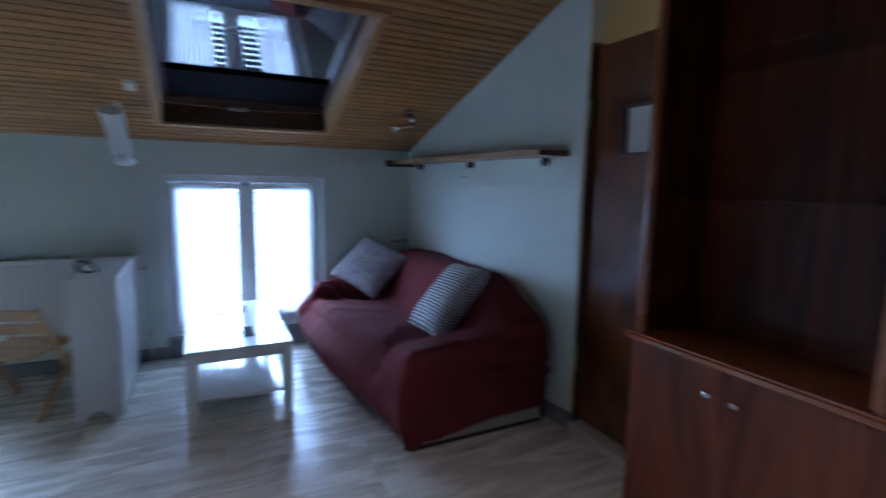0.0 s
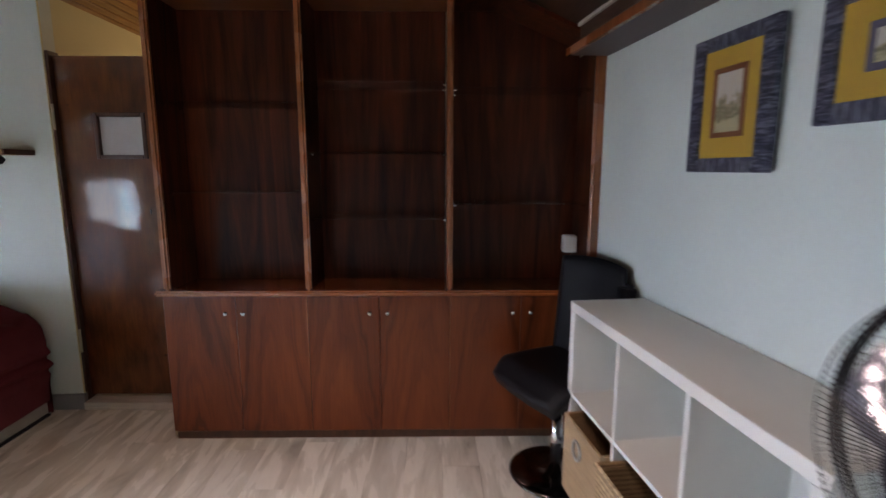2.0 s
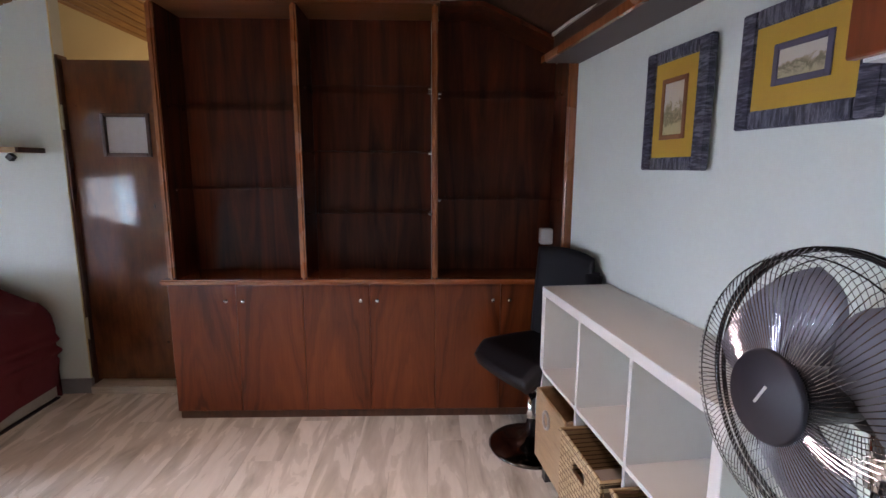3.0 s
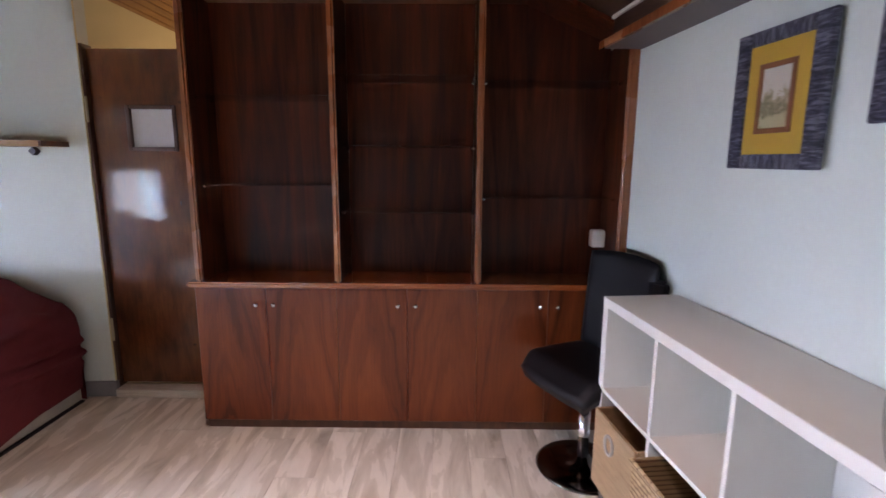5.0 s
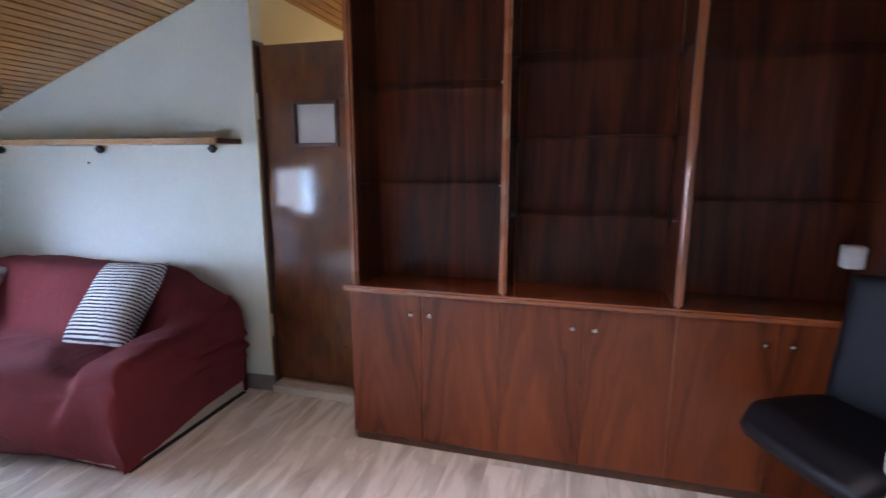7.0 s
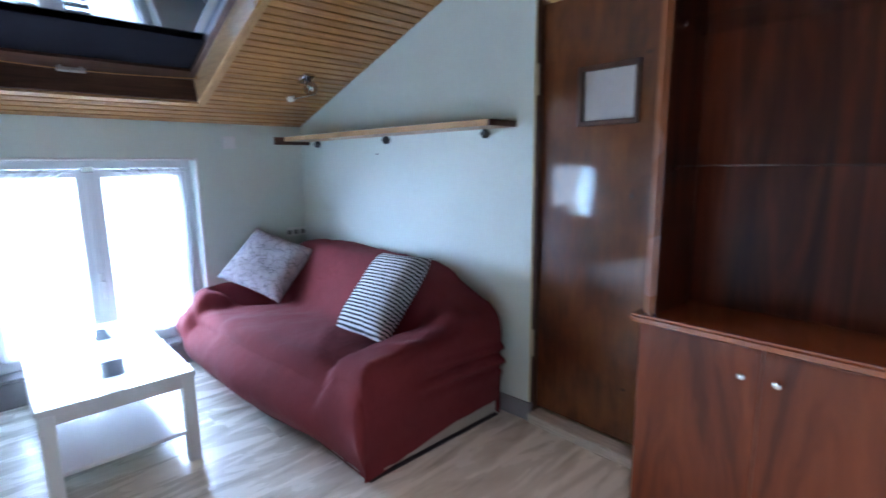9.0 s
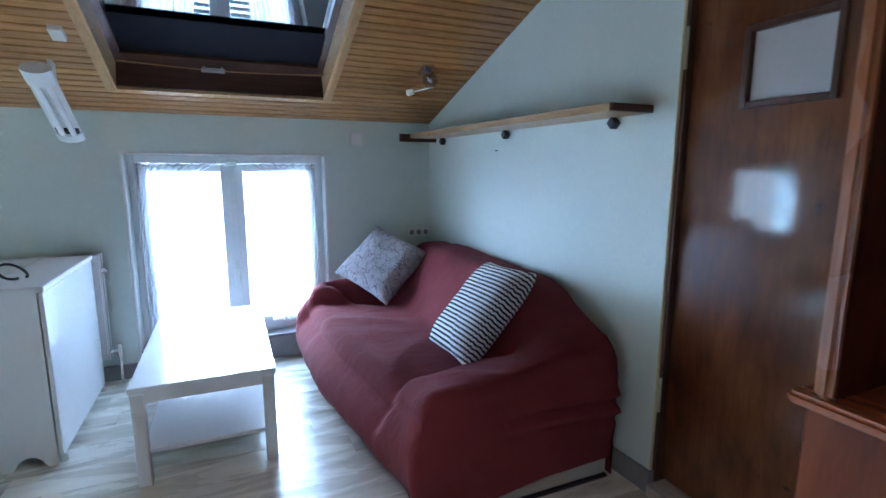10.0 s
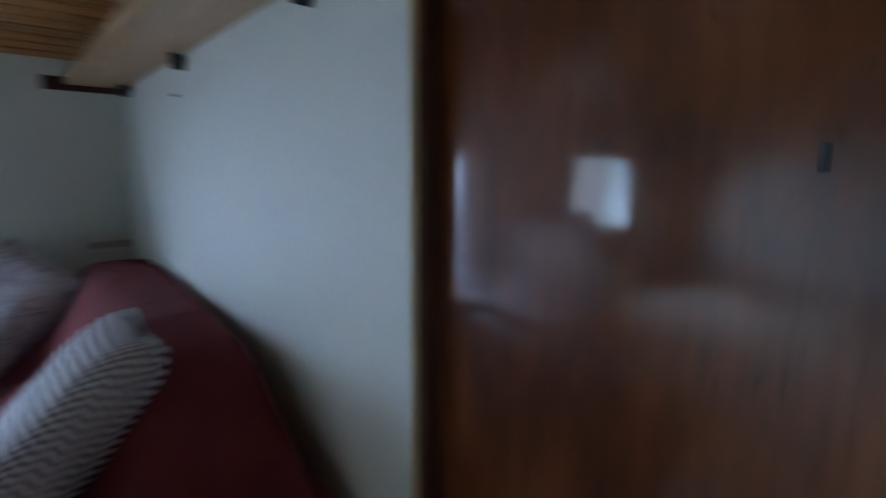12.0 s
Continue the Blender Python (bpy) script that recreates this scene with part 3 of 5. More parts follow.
def skylight():
    w = thing("skylight_window", Matrix.Translation(slope((SKY_X0 + SKY_X1) / 2, SKY_S0, 0)), "roof window in a pine-lined opening with a navy blind", "window", kind="structure")
    t, D = 0.014, 0.20
    bm = B()
    slope_box(bm, SKY_X0, SKY_X0 + t, SKY_S0, SKY_S1, -0.012, D)
    part("lining", bm, TRIM, w, "light pine side lining")
    bm = B()
    slope_box(bm, SKY_X1 - t, SKY_X1, SKY_S0, SKY_S1, -0.012, D)
    part("lining", bm, TRIM, w, "light pine side lining")
    bm = B()
    slope_box(bm, SKY_X0 + t, SKY_X1 - t, SKY_S1 - t, SKY_S1, -0.012, D)
    part("lining", bm, TRIM, w)
    bm = B()
    slope_box(bm, SKY_X0 + t, SKY_X1 - t, SKY_S0, SKY_S0 + t, 0.0, D)
    part("lining", bm, DARKW, w, "dark brown lower lining")
    bm = B()
    slope_box(bm, SKY_X0 - 0.03, SKY_X1 + 0.03, SKY_S0 - 0.032, SKY_S0, -0.014, 0.004)
    slope_box(bm, SKY_X0 - 0.035, SKY_X0, SKY_S0, SKY_S1 + 0.03, -0.014, 0.004)
    slope_box(bm, SKY_X1, SKY_X1 + 0.035, SKY_S0, SKY_S1 + 0.03, -0.014, 0.004)
    slope_box(bm, SKY_X0, SKY_X1, SKY_S1, SKY_S1 + 0.03, -0.014, 0.004)
    part("architrave", bm, TRIM, w, "thin pine edging strip")
    # sash
    fx0, fx1, fs0, fs1 = SKY_X0 + t, SKY_X1 - t, SKY_S0 + t, SKY_S1 - t
    f, fb = 0.06, 0.10
    bm = B()
    slope_box(bm, fx0, fx1, fs0, fs0 + fb, 0.13, D)
    slope_box(bm, fx0, fx1, fs1 - f, fs1, 0.13, D)
    slope_box(bm, fx0, fx0 + f * 0.6, fs0 + f, fs1 - f, 0.13, D)
    slope_box(bm, fx1 - f * 0.6, fx1, fs0 + f, fs1 - f, 0.13, D)
    part("sash", bm, DARKW, w, "dark brown sash frame")
    bm = B()
    slope_box(bm, fx0, fx1, fs0, fs1, 0.20, 0.203)
    part("roller_shutter", bm, NAVY, w, "closed dark outer blind")
    bm = B()
    slope_box(bm, fx0 + f * 0.6, fx1 - f * 0.6, fs0 + f, fs1 - f, 0.168, 0.174)
    part("pane", bm, MIRRORG, w, "dark glass pane with reflections")
    bm = B()
    slope_box(bm, fx0 + f * 0.6, fx1 - f * 0.6, fs0 + fb, fs0 + fb + 0.30, 0.146, 0.152)
    part("blind", bm, NAVY, w, "navy blackout blind drawn a little way")
    bm = B()
    xm = 1.085
    slope_box(bm, xm - 0.06, xm + 0.06, fs0 + 0.015, fs0 + 0.035, 0.10, 0.118)
    slope_box(bm, xm - 0.05, xm - 0.04, fs0 + 0.02, fs0 + 0.03, 0.118, 0.131)
    slope_box(bm, xm + 0.04, xm + 0.05, fs0 + 0.02, fs0 + 0.03, 0.118, 0.131)
    part("handle", bm, GRIP, w, "grey metal grip")
    bm = B()
    pts = []
    for i in range(21):
        u = i / 20
        pts.append(slope(fx0 + 0.01 + (fx1 - fx0 - 0.02) * u, fs0 + 0.05 - 0.035 * math.sin(math.pi * u), 0.115))
    tube(bm, pts, 0.003, 6)
    part("cord", bm, TRIM, w, "thin beige blind cord")


def dark_glass():
    t = Tree("dark_reflecting_glass")
    t.put("Base Color", (0.012, 0.014, 0.02))
    t.put("Roughness", 0.03)
    t.put("IOR", 3.0)
    n1 = t.noise(t.coords(), 3, 3)
    t.put("Coat Weight", t.math("MULTIPLY", n1, 0.6))
    return t.m


MIRRORG = dark_glass()


def door():
    y0, y1, z0, z1, x = 1.93, 2.755, 0.07, 2.027, 2.645
    d = thing("door_1", Matrix.Translation((x, y1, z0)), "closed varnished brown wooden door with a small frosted pane", "door", kind="structure")
    wy0, wy1, wz0, wz1 = 2.285, 2.568, 1.475, 1.728
    bm = B()
    for a, b, c, e in ((y0, wy0, z0, z1), (wy1, y1, z0, z1), (wy0, wy1, z0, wz0), (wy0, wy1, wz1, z1)):
        box(bm, x, x + 0.04, a, b, c, e)
    bmesh.ops.remove_doubles(bm, verts=bm.verts, dist=0.0005)
    part("leaf", bm, DOORW, d)
    bm = B()
    f = 0.022
    for a, b, c, e in ((wy0, wy0 + f, wz0, wz1), (wy1 - f, wy1, wz0, wz1), (wy0 + f, wy1 - f, wz0, wz0 + f), (wy0 + f, wy1 - f, wz1 - f, wz1)):
        box(bm, x - 0.008, x + 0.044, a, b, c, e, 0.003)
    part("pane_frame", bm, DARKD, d, "dark brown frame round the pane")
    bm = B()
    box(bm, x + 0.014, x + 0.02, wy0 + f - 0.003, wy1 - f + 0.003, wz0 + f - 0.003, wz1 - f + 0.003)
    part("pane", bm, FROST, d, "frosted white pane")
    bm = B()
    box(bm, x - 0.031, x + 0.05, 2.757, 2.7735, 0.0, 2.05, 0.002)
    part("jamb", bm, DARKD, d, "dark door jamb")
    bm = B()
    box(bm, x - 0.0015, x + 0.01, 2.297, 2.303, 1.168, 1.190, 0.001)
    part("keyhole", bm, BLACKP, d, "small dark keyhole")
    for z in (0.42, 1.70):
        bm = B()
        rod(bm, (x - 0.034, 2.760, z - 0.07), (x - 0.034, 2.760, z + 0.07), 0.006, seg=10)
        box(bm, x - 0.034, x - 0.031, 2.760, 2.771, z - 0.065, z + 0.065)
        part("hinge", bm, BRASS, d, "brass hinge")
    bm = B()
    box(bm, 2.572, 2.70, 1.95, 2.76, 0, 0.05, 0.004)
    solo("door_sill", bm, THRESH, "low pale threshold under the door, brightened for the light patch there", "threshold", kind="structure")


DARKD = wood("dark_stained_jamb", (0.05, 0.018, 0.010), (0.12, 0.045, 0.022), (10, 10, 0.7), 0.35, 2.0, 0.2)
# pale wood, brightened further to carry the patch of light by the door
THRESH = wood("light_patch_threshold", (0.54, 0.49, 0.41), (0.72, 0.67, 0.58), (9, 0.9, 9), 0.4, 2.0)


def outside():
    bm = B()
    box(bm, -400, 400, 5.2, 800, -7.1, -7.0)
    solo("ground", bm, STREET, "grey street far below the window", "street", kind="structure")
    for i, (y, z, mt, c) in enumerate(((5.55, -1.9, REDA, "red"), (5.95, -2.5, TEALA, "teal"), (6.35, -3.1, REDA, "red"), (6.75, -3.7, TEALA, "teal"))):
        bm = B()
        prism(bm, [(-0.6, y, z), (-0.6, y + 0.34, z - 0.1), (-0.6, y + 0.34, z - 0.12), (-0.6, y, z - 0.02)], (3.4, 0, 0))
        solo("awning", bm, mt, c + " cloth awning below the window", "awning", "awnings")


def backdrop():
    """Bright overcast sky and pale facades beyond the street."""
    t = Tree("bright_sky_backdrop")
    em = t.n("ShaderNodeEmission")
    n1 = t.noise(t.coords(), 0.35, 3)
    t.ln(t.ramp(n1, [(0.3, (0.66, 0.84, 1.0)), (0.7, (0.74, 0.89, 1.0))]), em.inputs[0])
    em.inputs[1].default_value = 9.0
    t.ln(em.outputs[0], next(n for n in t.t.nodes if n.type == "OUTPUT_MATERIAL").inputs[0])
    bm = B()
    box(bm, -24, 16, 11.0, 11.1, -3.0, 6.5)
    solo("backdrop", bm, t.m, "overcast white sky seen through the windows", "sky", kind="structure")


def floor():
    bm = B()
    box(bm, XW, 2.62, -0.9, NORTH + 0.05, -0.08, -0.003)
    fl = solo("floor", bm, SUBFLOOR, "pale grey-brown oak-look plank floor", "floor", kind="structure")
    return fl


ceiling_north()
walls()
french_window("window_1", *W1, "white french window with two sashes and open shutters")
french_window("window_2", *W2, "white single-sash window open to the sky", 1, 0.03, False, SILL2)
for wx in (W1,):
    curtain(wx[0] + 0.05, wx[0] + 0.50, NORTH + 0.085, "white sheer curtain gathered beside the window", 0.80)
    curtain(wx[1] - 0.05, wx[1] - 0.46, NORTH + 0.085, "white sheer curtain gathered beside the window", 0.80)
skylight()
door()
outside()
backdrop()
FLOOR = floor()


def ceiling_lamp():
    l = thing("ceiling_lamp", Matrix.Translation((0.70, 1.25, 2.70)), "assumed round white ceiling lamp under the dark slope, out of view", "lamp")
    bm = B()
    lathe(bm, [(0.0005, 2.63), (0.20, 2.63), (0.21, 2.61), (0.21, 2.57), (0.19, 2.57), (0.185, 2.60), (0.0005, 2.605)], 40, Matrix.Translation((0.70, 1.25, 0)))
    part("shade", bm, PLASTIC, l, smooth=True)
    bm = B()
    rod(bm, (0.70, 1.25, 2.62), (0.70, 1.25, roof(1.25) + 0.01), 0.02)
    part("stem", bm, PLASTIC, l)


ceiling_lamp()


# ---- bookcase ----
def bookcase():
    XF, XB = 2.235, 2.52
    b = thing("wall_unit", Matrix.Translation((XF, 0.95, 0)), "tall glossy mahogany wall unit with empty glass shelves and cupboards", "bookcase")
    Y0, Y1 = -0.146, 2.046
    TOP = 2.225
    dv = [2.03, 1.308, 0.600, -0.146]
    bm = B()
    box(bm, XF + 0.02, XB, Y0, Y1 - 0.004, 0, 0.052)
    part("plinth", bm, DARKD, b, "dark recessed plinth")
    bm = B()
    box(bm, XF + 0.012, XB, Y0, Y1 - 0.003, 0.052, 0.789)
    part("body", bm, MAHOG, b)
    # cupboard doors
    n = 6
    w = (Y1 + 0.128) / n
    for i in range(n):
        a, c = Y1 - (i + 1) * w + 0.002, Y1 - i * w - 0.002
        bm = B()
        box(bm, XF - 0.008, XF + 0.0115, a, c, 0.056, 0.787, 0.003)
        d = part("cupboard_door", bm, FLAME, b)
        yk = a + 0.043 if i % 2 == 0 else c - 0.043
        bm = B()
        q = Matrix.Translation((XF - 0.008, yk, 0.702)) @ Euler((0, radians(-90), 0)).to_matrix().to_4x4()
        lathe(bm, [(0.005, 0), (0.005, 0.012), (0.011, 0.016), (0.012, 0.022), (0.008, 0.027)], 14, q)
        part("knob", bm, CHROME, d, "small shiny metal knob", True)
    # joint strips; every second one is lighter, its highlight put into the colour
    for i in range(1, n):
        bm = B()
        y = Y1 - i * w
        box(bm, XF - 0.0095, XF + 0.011, y - 0.0017, y + 0.0017, 0.056, 0.787)
        part("lipping", bm, SHINW if i % 2 == 0 else MAHOG, b)
    bm = B()
    box(bm, XF - 0.030, XB, Y0, Y1 + 0.03, 0.790, 0.818, 0.009, 3)
    part("counter", bm, MAHOGH, b, "mahogany ledge with a rounded edge")
    # uprights with lighter rounded front edges
    for i, y in enumerate(dv):
        t = 0.018
        ya, yb = (y - 0.034, y + 0.001) if i == 0 else (y - 0.016, y + 0.016) if i < 3 else (y, y + 0.058)
        bm = B()
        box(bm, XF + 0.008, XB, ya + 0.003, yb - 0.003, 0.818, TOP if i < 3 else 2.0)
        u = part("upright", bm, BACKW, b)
        bm = B()
        box(bm, XF - 0.022, XF + 0.008, ya, yb, 0.818, TOP if i < 3 else 2.02, 0.010, 3)
        part("edge_strip", bm, MAHOGE, u, "lighter rounded front edge")
    bays = [(1.325, 2.000), (0.617, 1.292), (-0.091, 0.583)]
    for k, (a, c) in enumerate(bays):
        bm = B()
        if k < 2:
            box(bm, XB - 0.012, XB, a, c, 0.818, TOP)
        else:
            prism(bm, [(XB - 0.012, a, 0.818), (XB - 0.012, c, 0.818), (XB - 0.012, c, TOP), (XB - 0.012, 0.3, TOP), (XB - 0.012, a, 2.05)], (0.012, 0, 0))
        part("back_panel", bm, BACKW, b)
        for z in ((1.305, 1.738), (1.174, 1.502, 1.836), (1.25, 1.812))[k]:
            bm = B()
            box(bm, XF + 0.035, XB - 0.013, a - 0.001, c + 0.001, z - 0.003, z + 0.003)
            s = part("glass_shelf", bm, SHELFG, b, "clear glass shelf")
            s.visible_shadow = False
            for yy, sg in ((a, 1), (c, -1)):
                for xx in (XF + 0.06, XB - 0.06):
                    bm = B()
                    rod(bm, (xx, yy - 0.002 * sg, z - 0.009), (xx, yy + 0.016 * sg, z - 0.009), 0.006, seg=10)
                    part("shelf_pin", bm, CHROME, s)
    bm = B()
    box(bm, XF - 0.03, XB, 0.575, Y1 + 0.008, TOP, TOP + 0.022, 0.006, 2)
    part("cornice", bm, MAHOGC, b, "lighter wooden top moulding")
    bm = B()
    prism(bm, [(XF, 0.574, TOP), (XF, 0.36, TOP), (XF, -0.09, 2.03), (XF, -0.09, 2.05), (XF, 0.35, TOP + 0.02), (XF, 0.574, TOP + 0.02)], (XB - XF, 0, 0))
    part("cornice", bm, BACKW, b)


bookcase()


def wall_socket(x, y, z, w, h, n, axis, label):
    m = Matrix.Translation((x, y, z)) @ (Matrix.Identity(4) if axis == "y" else Euler((0, 0, radians(-90))).to_matrix().to_4x4())
    s = thing("wall_socket", m, label, "socket")
    bm = B()
    box(bm, -w / 2, w / 2, -0.012, 0, -h / 2, h / 2, 0.004, 2)
    part("plate", bm, PLASTIC, s, local=True)
    for i in range(n):
        bm = B()
        cx = (i - (n - 1) / 2) * w / n
        rod(bm, (cx, -0.011, 0), (cx, -0.0135, 0), h * 0.27, seg=18)
        part("socket_hole", bm, BASE, s, local=True)


wall_socket(2.40, NORTH, 0.82, 0.165, 0.07, 3, "y", "white triple wall socket beside the sofa")


def thermostat():
    m = Matrix.Translation((1.945, NORTH, 1.483))
    s = thing("thermostat", m, "small square white wall box", "thermostat")
    bm = B()
    box(bm, -0.043, 0.043, -0.030, 0, -0.043, 0.043, 0.005, 2)
    part("case", bm, PLASTIC, s, local=True)
    bm = B()
    box(bm, -0.036, 0.036, -0.036, -0.029, -0.036, 0.036, 0.003)
    part("cover", bm, WHITE, s, local=True)


thermostat()


def junction_box():
    m = Matrix.Translation((2.40, -0.045, 1.03))
    s = thing("switch_box", m, "small white switch box inside the wall unit", "switch")
    bm = B()
    box(bm, -0.03, 0.03, -0.035, 0.035, -0.045, 0.045, 0.005, 2)
    part("case", bm, PLASTIC, s, local=True)


junction_box()


# ---- long shelf over the sofa ----
def long_shelf():
    y0, y1 = 2.885, 4.73
    z = 1.492
    b = thing("wall_shelf", Matrix.Translation((2.5, 3.8, z)), "long narrow wooden wall shelf over the sofa", "shelf")
    bm = B()
    D = 0.20
    prism(bm, [(east_x(y0) - D, y0, z), (east_x(y1) - D, y1, z), (east_x(y1) - 0.002, y1, z), (east_x(y0) - 0.002, y0, z)], (0, 0, 0.03))
    part("board", bm, TRIM2, b)
    for y, e in ((y0, 0.014), (y1, -0.014)):
        bm = B()
        far = e < 0
        box(bm, east_x(y) - D + (-0.075 if far else 0.002), east_x(y) - 0.003, min(y, y - e), max(y, y - e), z - (0.024 if far else -0.001), z + 0.029)
        part("end_cap", bm, DARKD, b, "dark brown end")
    for y in (3.05, 3.83, 4.60):
        bm = B()
        x = east_x(y)
        prism(bm, [(x - 0.002, y, z - 0.0005), (x - 0.002, y - 0.023, z - 0.023), (x - 0.002, y, z - 0.046), (x - 0.002, y + 0.023, z - 0.023)], (-0.034, 0, 0))
        part("bracket", bm, BLACKP, b, "small black bracket")


TRIM2 = wood("golden_shelf_wood", (0.36, 0.20, 0.085), (0.55, 0.35, 0.17), (12, 0.9, 12), 0.35, 3.0, 0.15)
long_shelf()


def nail():
    bm = B()
    x = east_x(3.94)
    rod(bm, (x + 0.01, 3.94, 1.385), (x - 0.012, 3.94, 1.388), 0.004, seg=8)
    solo("nail", bm, BLACKP, "small dark nail in the painted wall", "nail", at=Matrix.Translation((x, 3.94, 1.385)))


nail()


# ---- sofa ----
def sstep(a, b, x):
    t = max(0.0, min(1.0, (x - a) / (b - a)))
    return t * t * (3 - 2 * t)


def smax(a, b, k=0.06):
    h = max(k - abs(a - b), 0) / k
    return max(a, b) + h * h * k * 0.25


def sofa():
    X0, X1, Y0, Y1 = 1.665, 2.53, 2.905, 4.77
    b = thing("sofa", Matrix.Translation((2.08, 3.84, 0)), "two-seat sofa under a loose brick-red slipcover", "sofa")

    def front(y):
        v = (y - Y0) / (Y1 - Y0)
        return X0 + 0.01 - 0.135 * sstep(0.0, 0.55, v) + 0.05 * sstep(0.86, 1.0, v)

    def height(x, y):
        u, v = (x - front(y)) / (X1 - front(y)), (y - Y0) / (Y1 - Y0)
        near, far = y - Y0, Y1 - y
        edge = min(near, far)
        seat = 0.425 + 0.065 * math.sin(math.pi * min(1, max(0, (v - 0.1) / 0.8))) * (1 - u * 0.6) - 0.05 * u
        top = 0.785 - 0.24 * (1 - min(1, near / 0.46)) ** 1.3 - 0.20 * (1 - sstep(0.0, 0.22, far))
        back = top - 0.42 * (1 - sstep(0.46, 0.80, u)) * sstep(0.0, 0.3, edge) - 0.10 * (1 - sstep(0.3, 0.9, u)) * (1 - sstep(0.0, 0.3, edge))
        arm_top = 0.512 + 0.04 * u
        arm = arm_top - 0.26 * sstep(0.19, 0.37, edge)
        h = smax(smax(seat, arm, 0.045), back, 0.12)
        # rounded rims
        r = 0.05
        for d, q in ((x - front(y), r * 1.7), (edge, r), (X1 - x, 0.05)):
            if d < q:
                h -= q - math.sqrt(max(0.0, q * q - (q - d) ** 2))
        # drape folds
        p = Vector((x * 2.2, y * 2.2, 0.3))
        h += 0.016 * noise.noise(p) + 0.007 * noise.noise(p * 3.1)
        # tucked crease by the far arm and soft ridges across the seat
        h -= 0.32 * math.exp(-((far - 0.19 - 0.75 * (u - 0.25)) / 0.05) ** 6) * sstep(0.10, 0.18, u) * (1 - sstep(0.46, 0.62, u))
        for a, b, s in ((0.62, 0.9, 0.06), (1.05, -0.35, 0.06)):
            line = near - a - b * (u - 0.3)
            h += 0.009 * math.exp(-(line / s) ** 2) * (1 - sstep(0.35, 0.6, u)) * sstep(0.12, 0.4, edge)
        h += 0.013 * math.sin(17 * (x + 0.5 * y) + 3 * noise.noise(p * 2)) * (1 - sstep(0.0, 0.5, near)) * sstep(0.10, 0.4, u)
        # pulled creases of the loose cover
        for k, sc in enumerate(((2.6, 4.4), (4.6, 2.4))):
            h += (0.003 + 0.009 * (1 - sstep(0.1, 0.5, near)) * sstep(0.1, 0.5, u)) * (1 - abs(noise.noise(Vector((x * sc[0] + 0.4 * y, y * sc[1] - 0.5 * x, 4.7 + k))))) ** 9
        return h

    nx, ny, nz = 56, 110, 22
    bm = B()
    top = [[None] * (ny + 1) for _ in range(nx + 1)]
    for i in range(nx + 1):
        for j in range(ny + 1):
            ti, tj = i / nx, j / ny
            ti, tj = 0.5 - 0.5 * math.cos(math.pi * ti), 0.5 - 0.5 * math.cos(math.pi * tj)
            y = Y0 + (Y1 - Y0) * tj
            x = front(y) + (X1 - front(y)) * ti
            top[i][j] = bm.verts.new((x, y, height(x, y)))
    for i in range(nx):
        for j in range(ny):
            bm.faces.new((top[i][j], top[i + 1][j], top[i + 1][j + 1], top[i][j + 1]))
    ring = [top[i][0] for i in range(nx + 1)] + [top[nx][j] for j in range(1, ny + 1)] + [top[i][ny] for i in range(nx - 1, -1, -1)] + [top[0][j] for j in range(ny - 1, 0, -1)]
    cx, cy = (X0 + X1) / 2, (Y0 + Y1) / 2
    prev = ring
    n = len(ring)
    tops = [v.co.copy() for v in ring]
    for k in range(1, nz + 1):
        f = k / nz
        row = []
        for q, c in enumerate(tops):
            hem = 0.012
            if abs(c.y - Y0) < 1e-5:
                hem += 0.075 * sstep(1.72, 2.25, c.x)
            z = c.z + (hem - c.z) * f
            out = 0.020 * math.sin(math.pi * min(1, f * 1.3)) - 0.012 * f
            dx = -1 if abs(c.x - front(c.y)) < 1e-4 else 0
            dy = -1 if abs(c.y - Y0) < 1e-5 else 1 if abs(c.y - Y1) < 1e-5 else 0
            s = c.x if dy else c.y
            wav = 0.010 * noise.noise(Vector((s * 3.0, z * 4.0, 7 + dy))) + 0.006 * noise.noise(Vector((s * 9.0, z * 3.0, 2 + dx)))
            fold = 0.024 * sstep(1.85, 2.2, c.x) * math.exp(-((z - 0.41 + 0.10 * (c.x - 1.7)) / 0.075) ** 2) * math.sin(z * 85 + c.x * 5) if dy == -1 else 0
            if dx:
                k3 = sstep(0.0, 0.28, (c.y - Y0) / (Y1 - Y0))
                out = (0.055 + 0.045 * k3) * math.sin(math.pi * min(1, f * 1.05) ** 0.8) - (0.02 + 0.06 * k3) * f * f
            o = out + wav * min(1, f * 4) + fold
            row.append(bm.verts.new((c.x + dx * o, c.y + dy * o, z)))
        for q in range(n):
            bm.faces.new((prev[q], prev[(q + 1) % n], row[(q + 1) % n], row[q]))
        prev = row
    part("slipcover", bm, REDC, b, smooth=True)
    bm = B()
    box(bm, X0 + 0.03, X1 - 0.01, Y0 + 0.015, Y1 - 0.02, 0.012, 0.30, 0.012, 2)
    part("lining", bm, LINING, b, "cream lining showing under the lifted hem")
    bm = B()
    box(bm, X0 + 0.04, X1 - 0.01, Y0 + 0.008, Y1 - 0.02, 0.0, 0.012, 0.003)
    part("base", bm, BLACKP, b, "black base strip")


sofa()


